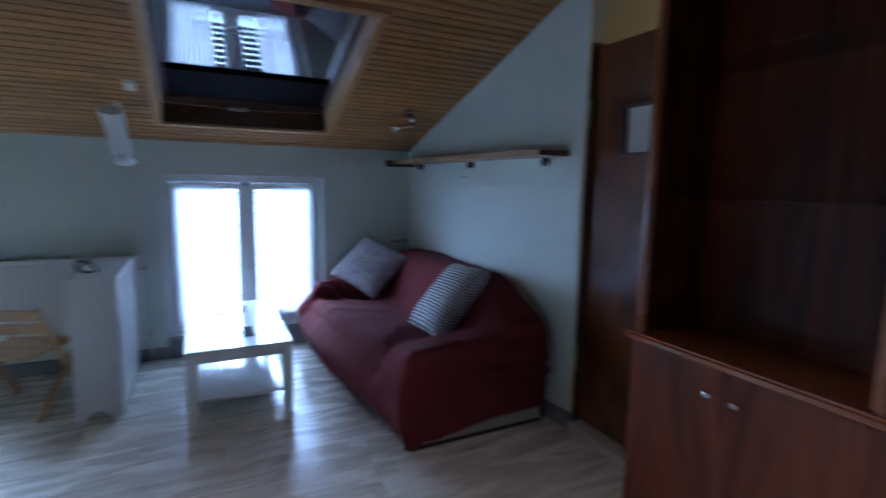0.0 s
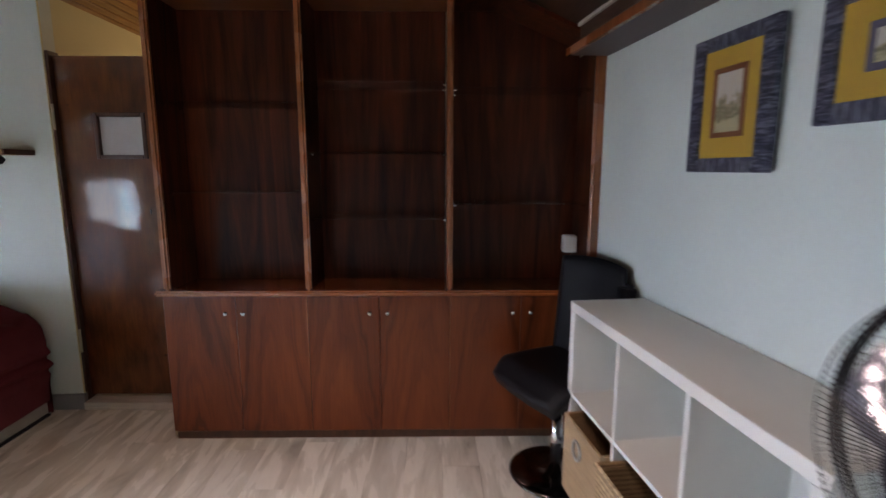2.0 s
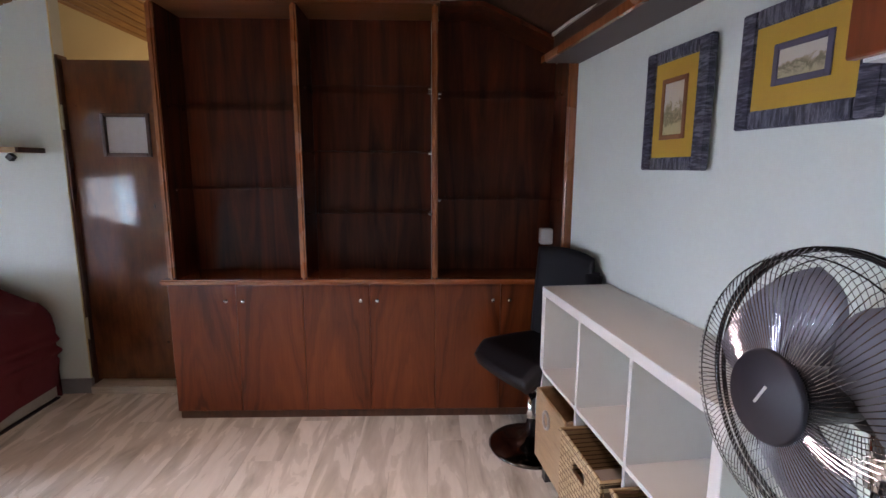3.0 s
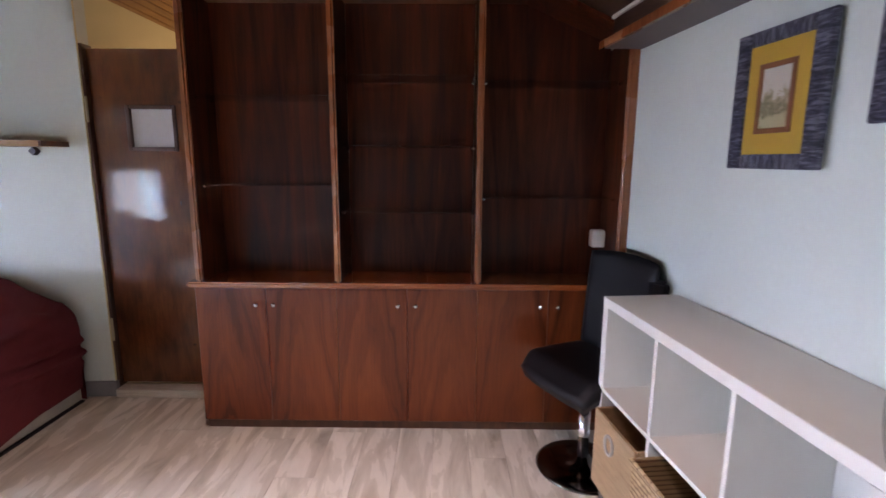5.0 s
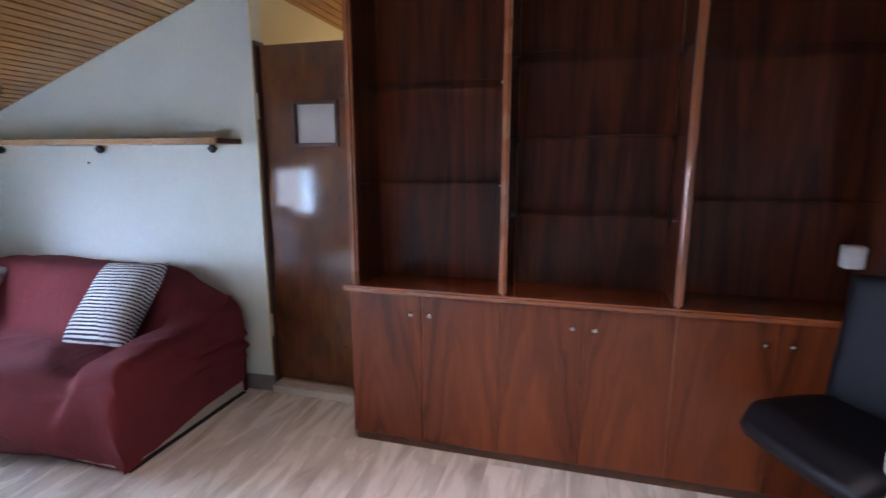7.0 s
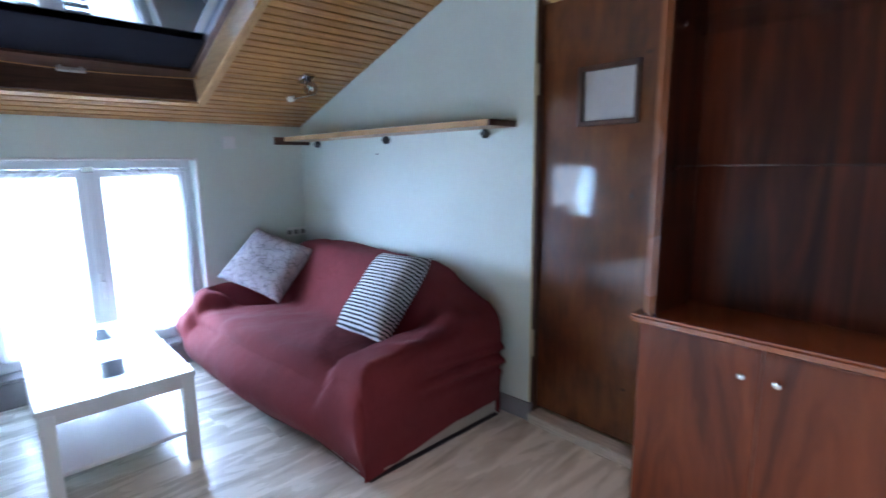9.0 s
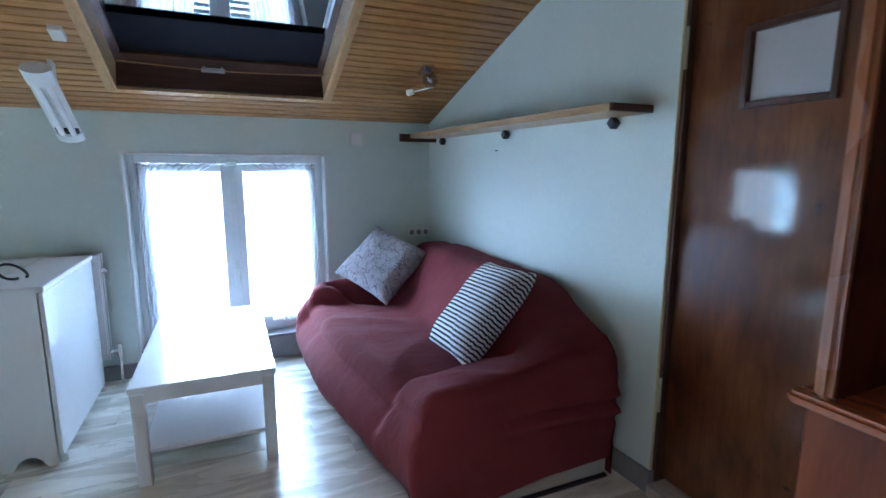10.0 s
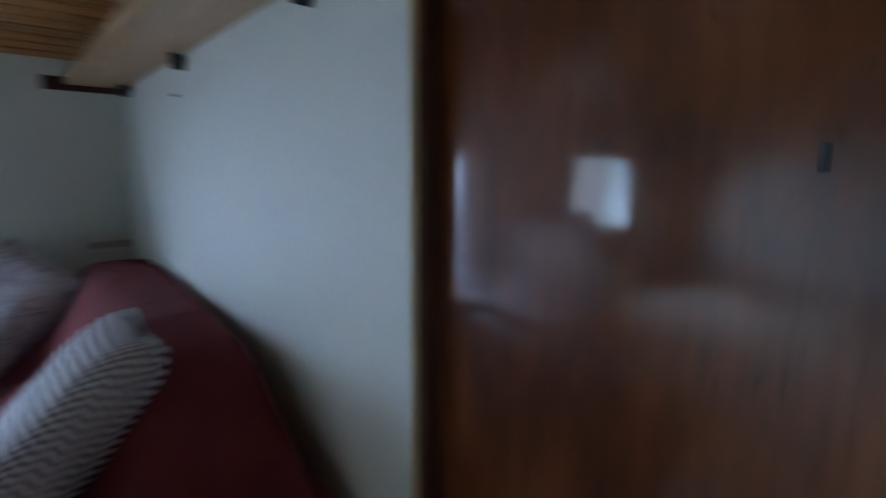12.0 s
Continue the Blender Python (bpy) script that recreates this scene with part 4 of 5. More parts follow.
def cushion(name, center, u, v, w, h, puff, material, label):
    """A square pillow; u and v are the directions of its sides."""
    u, v = Vector(u).normalized(), Vector(v)
    v = (v - u * v.dot(u)).normalized()
    nrm = u.cross(v)
    m = Matrix((u.to_4d(), v.to_4d(), nrm.to_4d(), Vector((0, 0, 0, 1)))).transposed()
    for k in range(3):
        m[3][k] = 0
    m = Matrix.Translation(center) @ m
    n = 34
    bm = B()
    sides = []
    for s in (1, -1):
        g = []
        for i in range(n + 1):
            row = []
            for j in range(n + 1):
                a, c = -1 + 2 * i / n, -1 + 2 * j / n
                pin = 1 - 0.07 * (1 - a * a) * c * c, 1 - 0.07 * (1 - c * c) * a * a
                x, y = a * w / 2 * pin[1], c * h / 2 * pin[0]
                z = puff * max(0, (1 - a ** 4) * (1 - c ** 4)) ** 0.55
                z += 0.010 * noise.noise(Vector((x * 9, y * 9, s * 3.0))) * (1 - a * a) * (1 - c * c)
                row.append(bm.verts.new((x, y, s * z)))
            g.append(row)
        for i in range(n):
            for j in range(n):
                f = (g[i][j], g[i + 1][j], g[i + 1][j + 1], g[i][j + 1])
                bm.faces.new(f if s > 0 else f[::-1])
    bmesh.ops.remove_doubles(bm, verts=bm.verts, dist=0.0004)
    o = new(name, mesh_of(name, bm, material, True))
    o.matrix_world = m
    return tagged(o, label, "cushion", "sofa cushions")


cushion("cushion", (2.02, 4.53, 0.67), (0.326, 0.082, 0.288), (-0.276, 0.404, 0.10), 0.45, 0.50, 0.075, FLORAL, "grey flower-patterned square cushion leaning on the sofa arm")
cushion("cushion", (2.165, 3.42, 0.635), (0.0, -0.95, 0.05), (0.35, 0.05, 0.37), 0.43, 0.52, 0.085, STRIPE, "black and white striped cushion leaning on the sofa back")


# ---- coffee table ----
INSET = plain("dark_glass_inset", (0.02, 0.03, 0.04), 0.07)


def coffee_table():
    x0, x1, y0, y1, h = 0.705, 1.262, 3.60, 4.70, 0.43
    t = thing("coffee_table", Matrix.Translation(((x0 + x1) / 2, (y0 + y1) / 2, 0)), "white lacquered coffee table with a lower shelf", "table")
    bm = B()
    box(bm, x0, x1, y0, y1, h - 0.028, h, 0.003, 2)
    part("tabletop", bm, WHITEG, t)
    bm = B()
    e = 0.012
    box(bm, x0 + e, x1 - e, y0 + e, y0 + e + 0.018, h - 0.072, h - 0.028)
    box(bm, x0 + e, x1 - e, y1 - e - 0.018, y1 - e, h - 0.072, h - 0.028)
    box(bm, x0 + e, x0 + e + 0.018, y0 + e + 0.018, y1 - e - 0.018, h - 0.072, h - 0.028)
    box(bm, x1 - e - 0.018, x1 - e, y0 + e + 0.018, y1 - e - 0.018, h - 0.072, h - 0.028)
    part("apron", bm, WHITE, t)
    for a in (x0 + 0.006, x1 - 0.056):
        for c in (y0 + 0.006, y1 - 0.056):
            bm = B()
            box(bm, a, a + 0.05, c, c + 0.05, 0, h - 0.028, 0.003)
            part("leg", bm, WHITE, t)
    bm = B()
    box(bm, x0 + 0.03, x1 - 0.03, y0 + 0.03, y1 - 0.03, 0.128, 0.146, 0.002)
    part("shelf", bm, WHITEG, t, "lower shelf")
    for yc in (3.885, 4.465):
        bm = B()
        box(bm, 0.86, 1.075, yc - 0.105, yc + 0.105, h - 0.002, h + 0.0025, 0.001)
        part("glass_inset", bm, INSET, t, "dark glossy square inset")


coffee_table()


# ---- folded drop-leaf table and radiator ----
def gateleg():
    x0, x1, y0, y1, h = 0.165, 0.385, 3.935, 4.74, 0.80
    t = thing("drop_leaf_table", Matrix.Translation(((x0 + x1) / 2, (y0 + y1) / 2, 0)), "folded white drop-leaf table with shaped feet", "table")
    bm = B()
    box(bm, x0 - 0.004, x1 + 0.006, y0 - 0.006, y1 + 0.006, h - 0.024, h, 0.004, 2)
    part("tabletop", bm, WHITE, t)
    for ya in (y0, y1 - 0.02):
        bm = B()
        n = 14
        pts = [(x0, ya, h - 0.024), (x0, ya, 0.0), (x0 + 0.035, ya, 0.0)]
        for i in range(n + 1):
            u = i / n
            pts.append((x0 + 0.045 + (x1 - x0 - 0.112) * u, ya, 0.012 + 0.042 * math.sin(math.pi * u) ** 0.6))
        pts += [(x1 - 0.055, ya, 0.0), (x1 - 0.022, ya, 0.0), (x1 - 0.022, ya, h - 0.024)]
        prism(bm, pts, (0, 0.02, 0))
        part("end_panel", bm, WHITE, t)
    bm = B()
    box(bm, x1 - 0.018, x1, y0 + 0.004, y1 - 0.004, 0.035, h - 0.028, 0.003)
    part("leaf", bm, WHITEG, t, "hanging white leaf")
    bm = B()
    box(bm, x0 - 0.001, x0 + 0.017, y0 + 0.022, y1 - 0.022, 0.06, h - 0.028)
    part("side_panel", bm, WHITE, t)
    for ya in (y0 + 0.03, y1 - 0.03):
        bm = B()
        rod(bm, (x1 - 0.008, ya, 0.0), (x1 - 0.008, ya, 0.035), 0.014, 0.011)
        part("foot", bm, PLASTIC, t, "small white foot")


gateleg()


def radiator():
    x0, x1, z0, z1 = -0.75, 0.42, 0.17, 0.795
    y0, y1 = 4.755, 4.825
    r = thing("radiator", Matrix.Translation((x0, 4.8, z0)), "white panel radiator under the eaves wall", "radiator")
    n = 26
    w = (x1 - x0) / n
    for i in range(n):
        a = x0 + i * w
        bm = B()
        box(bm, a + 0.004, a + w - 0.004, y0 - 0.006, y0 + 0.006, z0 + 0.03, z1 - 0.03, 0.003)
        part("rib", bm, WHITE, r)
    bm = B()
    box(bm, x0, x1, y0, y0 + 0.012, z0, z1)
    part("front_panel", bm, WHITE, r)
    bm = B()
    box(bm, x0, x1, y1 - 0.012, y1, z0, z1)
    part("rear_panel", bm, WHITE, r)
    # fins in dark grey, so the shade of the slot is in their colour
    bm = B()
    for i in range(59):
        a = x0 + 0.004 + i * (x1 - x0) / 59
        box(bm, a, a + 0.006, y0 + 0.012, y1 - 0.012, z0 + 0.02, z1 - 0.006)
    part("fins", bm, BASE, r, "fins in the top slot, greyed for the shade there")
    bm = B()
    rod(bm, (x1, 4.79, 0.70), (x1 + 0.03, 4.79, 0.70), 0.016)
    part("bleed_valve", bm, CHROME, r)
    bm = B()
    rod(bm, (x1, 4.79, 0.21), (x1 + 0.05, 4.79, 0.21), 0.012)
    rod(bm, (x1 + 0.045, 4.79, 0.175), (x1 + 0.045, 4.79, 0.25), 0.014)
    rod(bm, (x1 + 0.045, 4.79, 0.0), (x1 + 0.045, 4.79, 0.18), 0.008)
    part("valve", bm, CHROME, r, "metal valve and pipe")
    for xx in (x0 + 0.15, x1 - 0.15):
        bm = B()
        box(bm, xx - 0.015, xx + 0.015, y1, NORTH, z0 + 0.1, z1 - 0.1)
        part("wall_bracket", bm, WHITE, r)


radiator()


def cable():
    bm = B()
    pts = []
    for i in range(26):
        a = i / 25 * math.pi * 1.7
        pts.append((0.22 + 0.05 * math.cos(a), 4.16 + 0.06 * math.sin(a) + 0.02 * i / 25, 0.806 + 0.055 * math.sin(a * 0.62) ** 2))
    tube(bm, pts, 0.006, 8)
    solo("cable", bm, BLACKP, "looped black cable on the folded table", "cable", smooth=True, at=Matrix.Translation((0.22, 4.16, 0.8)))


cable()


def wooden_chair(m):
    c = thing("folding_chair", m, "light pine folding chair beside the folded table", "chair")
    for x in (-0.19, 0.19):
        for y0, y1, z in ((-0.2, 0.16, 0.62), (0.2, -0.2, 0.37)):
            bm = B()
            a, b = Vector((x, y0, 0)), Vector((x, y1, z))
            d = (b - a).normalized()
            s = Vector((0.011, 0, 0))
            t = d.cross(Vector((1, 0, 0))).normalized() * 0.018
            prism(bm, [a - s - t, a + s - t, a + s + t, a - s + t], b - a)
            part("leg", bm, TRIM, c, local=True)
    for i in range(5):
        bm = B()
        y = -0.19 + i * 0.082
        box(bm, -0.18, 0.18, y, y + 0.068, 0.355, 0.373, 0.003)
        part("seat_slat", bm, TRIM, c, local=True)
    for z in (0.46, 0.55):
        bm = B()
        y = -0.2 + 0.36 * z / 0.62
        box(bm, -0.18, 0.18, y - 0.008, y + 0.008, z, z + 0.06, 0.003)
        part("back_slat", bm, TRIM, c, local=True)


wooden_chair(Matrix.Translation((-0.13, 4.28, 0)) @ Euler((0, 0, radians(160))).to_matrix().to_4x4())


# ---- lamps under the slope ----
def strip_lamp():
    a, b = Vector((0.395, 4.60, 1.44)), Vector((0.385, 4.20, 1.715))
    l = thing("strip_lamp", Matrix.Translation(a), "white strip lamp with twin tubes under the slope", "lamp")
    d = (b - a).normalized()
    q = d.to_track_quat("Y", "Z")
    m = Matrix.Translation((a + b) / 2) @ q.to_matrix().to_4x4()
    L = (b - a).length / 2
    bm = B()
    n = 14
    pts = [(0.057 * math.cos(math.pi * i / n), -L, 0.034 * math.sin(math.pi * i / n)) for i in range(n + 1)]
    prism(bm, [m @ Vector(p) for p in pts], m.to_3x3() @ Vector((0, 2 * L, 0)))
    part("body", bm, PLASTIC, l)
    for s0, s1 in ((-L, -L + 0.05), (L - 0.09, L)):
        bm = B()
        pts = [(0.059 * math.cos(math.pi * i / n), s0, -0.032 * math.sin(math.pi * i / n)) for i in range(n + 1)]
        prism(bm, [m @ Vector(p) for p in pts], m.to_3x3() @ Vector((0, s1 - s0, 0)))
        part("end_cap", bm, PLASTIC, l)
    for x in (-0.024, 0.024):
        bm = B()
        rod(bm, m @ Vector((x, -L + 0.05, -0.014)), m @ Vector((x, L - 0.09, -0.014)), 0.014)
        part("tube", bm, WHITE, l, "unlit white tube")
    # black block added in place of the shaded recess at the lower end
    bm = B()
    pts = [(x, -L + 0.051, z) for x, z in ((-0.05, -0.001), (0.05, -0.001), (0.042, -0.016), (-0.042, -0.016))]
    prism(bm, [m @ Vector(p) for p in pts], m.to_3x3() @ Vector((0, 0.03, 0)))
    part("recess_shade", bm, BLACKP, l, "black block for the dark recess between the tubes")
    bm = B()
    box(bm, 0.385, 0.405, 4.38, 4.42, 1.59, roof(4.4) + 0.01)
    part("bracket", bm, PLASTIC, l)


strip_lamp()


def spot_lamp():
    base = Vector((2.205, 4.20, roof(4.20)))
    l = thing("ceiling_spotlight", Matrix.Translation(base), "small chrome spotlight with a faceted clear glass head", "lamp")
    sm = (NORTH - 4.20) / CS
    bm = B()
    slope_box(bm, 2.172, 2.238, sm - 0.05, sm + 0.05, -0.016, -0.0005)
    part("plate", bm, CHROME, l)
    a, c = slope(2.205, sm, -0.016), Vector((2.236, 4.158, 1.748))
    d = (c - a).normalized()
    bm = B()
    q = Matrix.Translation(a) @ d.to_track_quat("Z", "Y").to_matrix().to_4x4()
    h = (c - a).length
    lathe(bm, [(0.012, -0.006), (0.028, 0.012), (0.044, 0.45 * h), (0.046, 0.62 * h), (0.030, 0.9 * h), (0.012, h)], 7, q)
    part("head", bm, CRYSTAL, l, "faceted clear glass head")
    bm = B()
    lathe(bm, [(0.004, -0.004), (0.014, 0.01), (0.016, 0.5 * h), (0.010, 0.7 * h), (0.004, 0.72 * h)], 16, q)
    part("bulb", bm, CHROME, l, "shiny inner bulb", True)
    e = Vector((2.140, 4.262, 1.727))
    bm = B()
    rod(bm, c, e, 0.006)
    part("arm", bm, CHROME, l)
    bm = B()
    q = Matrix.Translation(e) @ (e - c).normalized().to_track_quat("Z", "Y").to_matrix().to_4x4()
    lathe(bm, [(0.010, -0.012), (0.017, -0.008), (0.018, 0.024), (0.015, 0.028), (0.004, 0.026)], 18, q)
    part("end_knob", bm, PLASTIC, l, "small white end knob", True)


spot_lamp()


def ceiling_junction(x, s):
    c = slope(x, s, 0)
    bm = B()
    slope_box(bm, x - 0.025, x + 0.025, s - 0.04, s + 0.04, -0.025, -0.0005)
    solo("ceiling_sensor", bm, PLASTIC, "small pale box on the pine ceiling", "sensor", at=Matrix.Translation(c))


ceiling_junction(0.49, 0.75)
ceiling_junction(0.32, 0.14)


# ---- south wall: cube shelf, stool, fan, pictures, shelf, cupboard ----
KDIR = radians(6.8)
KM = Matrix.Translation((1.695, 0.132, 0)) @ Euler((0, 0, KDIR)).to_matrix().to_4x4()


def cube_shelf():
    """Local x runs to the west as -x, local y to the back as -y."""
    W, D, H = 1.14, 0.312, 0.906
    k = thing("cube_shelf", KM, "white cube shelving unit with baskets below", "shelf unit")
    t, d = 0.038, 0.016
    ZB, ZS = 0.10, 0.518
    bm = B()
    box(bm, -W, 0, -D, 0, H - t, H, 0.002)
    part("top_panel", bm, SHELFW, k, local=True)
    bm = B()
    box(bm, -W, 0, -D, 0, ZB, ZB + t, 0.002)
    part("bottom_panel", bm, SHELFW, k, local=True)
    for a in (-W, -t):
        bm = B()
        box(bm, a, a + t, -D + 0.001, -0.001, ZB + t, H - t, 0.002)
        part("side_panel", bm, SHELFW, k, local=True)
    bm = B()
    box(bm, -W + t, -t, -D + 0.002, -0.002, ZS, ZS + d)
    part("shelf", bm, SHELFW, k, local=True)
    cw = (W - 2 * t - 2 * d) / 3
    for i in (1, 2):
        xx = -t - cw * i - d * (i - 1)
        for z0, z1 in ((ZB + t, ZS), (ZS + d, H - t)):
            bm = B()
            box(bm, xx - d, xx, -D + 0.002, -0.002, z0, z1)
            part("divider", bm, SHELFW, k, local=True)
    bm = B()
    box(bm, -W + 0.01, -0.01, -D - 0.004, -D, ZB + 0.01, H - 0.01)
    part("back_panel", bm, SHELFW, k, local=True)
    for a in (-W + 0.03, -0.07):
        for c in (-D + 0.02, -0.06):
            bm = B()
            box(bm, a, a + 0.04, c, c + 0.04, 0, ZB)
            part("foot", bm, BLACKP, k, local=True)
    # baskets pulled a little forward
    for i, pull in enumerate((0.028, 0.06, 0.045)):
        x1 = -t - (cw + d) * i - 0.012
        x0 = x1 - cw + 0.024
        basket(x0, x1, -D + 0.03 + pull, pull, i)


def basket(x0, x1, y0, y1, i):
    m = KM @ Matrix.Translation(((x0 + x1) / 2, (y0 + y1) / 2, 0.1385))
    b = thing("storage_basket", m, ("plain woven box with a rope ring" if i == 0 else "woven banana-leaf basket pulled out of the white shelf"), "basket", "storage baskets")
    w, dd, h, t = (x1 - x0) / 2, (y1 - y0) / 2, 0.322, 0.012
    for name, a in (("front", (-w, w, dd - t, dd)), ("rear", (-w, w, -dd, -dd + t)), ("side", (-w, -w + t, -dd + t, dd - t)), ("side", (w - t, w, -dd + t, dd - t))):
        bm = B()
        if name == "front" and i:
            box(bm, a[0], -0.045, a[2], a[3], 0, h, 0.003)
            box(bm, 0.045, a[1], a[2], a[3], 0, h, 0.003)
            box(bm, -0.045, 0.045, a[2], a[3], 0, h - 0.09, 0.002)
            box(bm, -0.045, 0.045, a[2], a[3], h - 0.05, h, 0.002)
        else:
            box(bm, a[0], a[1], a[2], a[3], 0, h, 0.003)
        part(name, bm, BASKET if i else PLY, b, local=True)
    bm = B()
    box(bm, -w + t, w - t, -dd + t, dd - t, 0, 0.01)
    part("bottom", bm, BASKET if i else PLY, b, local=True)
    if i:
        bm = B()
        tube(bm, [(-w, -dd, h), (w, -dd, h), (w, dd, h), (-w, dd, h)], 0.009, 8, True)
        part("rim", bm, BASKET, b, local=True)
        bm = B()
        box(bm, -w + 0.03, w - 0.04, -dd + 0.02, dd - 0.03, 0.012, h - 0.13, 0.03, 3)
        part("folded_cloth", bm, LINING, b, "folded pale cloth inside", local=True)
    else:
        bm = B()
        pts = [(0.032 * math.cos(a) + 0.02, dd + 0.006, h - 0.085 + 0.036 * math.sin(a)) for a in [2 * math.pi * q / 20 for q in range(20)]]
        tube(bm, pts, 0.006, 8, True)
        part("ring_handle", bm, LINING, b, "beige rope ring", local=True)


PLY = wood("plain_box_wood", (0.36, 0.22, 0.11), (0.50, 0.33, 0.18), (1.2, 10, 10), 0.55, 2.5, 0.0)
cube_shelf()


def stool():
    m = Matrix.Translation((1.935, 0.105, 0)) @ Euler((0, 0, radians(26))).to_matrix().to_4x4()
    s = thing("swivel_stool", m, "black leather swivel chair on a chrome disc base", "chair")
    bm = B()
    lathe(bm, [(0.0005, 0), (0.214, 0), (0.217, 0.006), (0.203, 0.014), (0.13, 0.026), (0.05, 0.036), (0.034, 0.06), (0.0005, 0.062)], 48)
    part("base", bm, GUNMETAL, s, "dark chrome disc base", True, True)
    bm = B()
    rod(bm, (0, 0, 0.05), (0, 0, 0.30), 0.027, seg=24)
    rod(bm, (0, 0, 0.30), (0, 0, 0.47), 0.020, seg=24)
    part("post", bm, CHROME, s, "chrome gas-lift post", True, True)
    bm = B()
    box(bm, -0.085, 0.085, -0.085, 0.085, 0.445, 0.462)
    rod(bm, (0.06, 0.0, 0.452), (0.20, 0.09, 0.445), 0.006)
    rod(bm, (0.20, 0.09, 0.445), (0.225, 0.11, 0.44), 0.011)
    part("lever_plate", bm, CHROME, s, local=True)
    # seat: soft slab, rounded front edge
    n = 24
    bm = B()
    g = []
    for i in range(n + 1):
        row = []
        for j in range(n + 1):
            a, c = -1 + 2 * i / n, -1 + 2 * j / n
            r = 1 - 0.10 * (abs(a) * abs(c)) ** 3
            z = 0.545 - 0.018 * (1 - a * a) * (1 - c * c) - 0.065 * sstep(0.45, 1.0, c) ** 2 - 0.02 * sstep(0.8, 1, abs(a))
            row.append(bm.verts.new((a * 0.245 * r, c * 0.240 * r, z)))
        g.append(row)
    for i in range(n):
        for j in range(n):
            bm.faces.new((g[i][j], g[i + 1][j], g[i + 1][j + 1], g[i][j + 1]))
    ext = bmesh.ops.extrude_face_region(bm, geom=bm.faces[:])
    for v in [e for e in ext["geom"] if isinstance(e, bmesh.types.BMVert)]:
        v.co.z = 0.458 + (v.co.z - 0.545) * 0.55
        v.co.x *= 0.93
        v.co.y *= 0.93
    part("seat", bm, BLACKL, s, smooth=True, local=True)
    # curved backrest
    bm = B()
    nu, nv = 22, 18
    front, back = [], []
    for i in range(nu + 1):
        fr, bk = [], []
        u = -1 + 2 * i / nu
        for j in range(nv + 1):
            v = j / nv
            wd = 0.218 - 0.015 * v
            y = -0.172 - 0.025 * v + 0.025 * u * u
            z = 0.52 + 0.50 * v - 0.018 * u * u * v
            th = 0.045 * (max(0.05, 1 - u ** 6) * max(0.05, 1 - (2 * v - 1) ** 8)) ** 0.5
            fr.append(bm.verts.new((u * wd, y + th / 2, z)))
            bk.append(bm.verts.new((u * wd, y - th / 2, z)))
        front.append(fr)
        back.append(bk)
    for grid, flip in ((front, 1), (back, -1)):
        for i in range(nu):
            for j in range(nv):
                f = (grid[i][j], grid[i + 1][j], grid[i + 1][j + 1], grid[i][j + 1])
                bm.faces.new(f[::flip])
    for i in range(nu):
        for j in (0, nv):
            bm.faces.new((front[i][j], front[i + 1][j], back[i + 1][j], back[i][j]))
    for j in range(nv):
        for i in (0, nu):
            bm.faces.new((front[i][j], front[i][j + 1], back[i][j + 1], back[i][j]))
    part("backrest", bm, BLACKL, s, smooth=True, local=True)
    bm = B()
    box(bm, -0.265, -0.16, -0.185, -0.145, 0.58, 0.945, 0.018, 3)
    part("side_bolster", bm, BLACKL, s, smooth=True, local=True)


stool()


CAPM = plain("dark_violet_plastic", (0.017, 0.0155, 0.022), 0.55)


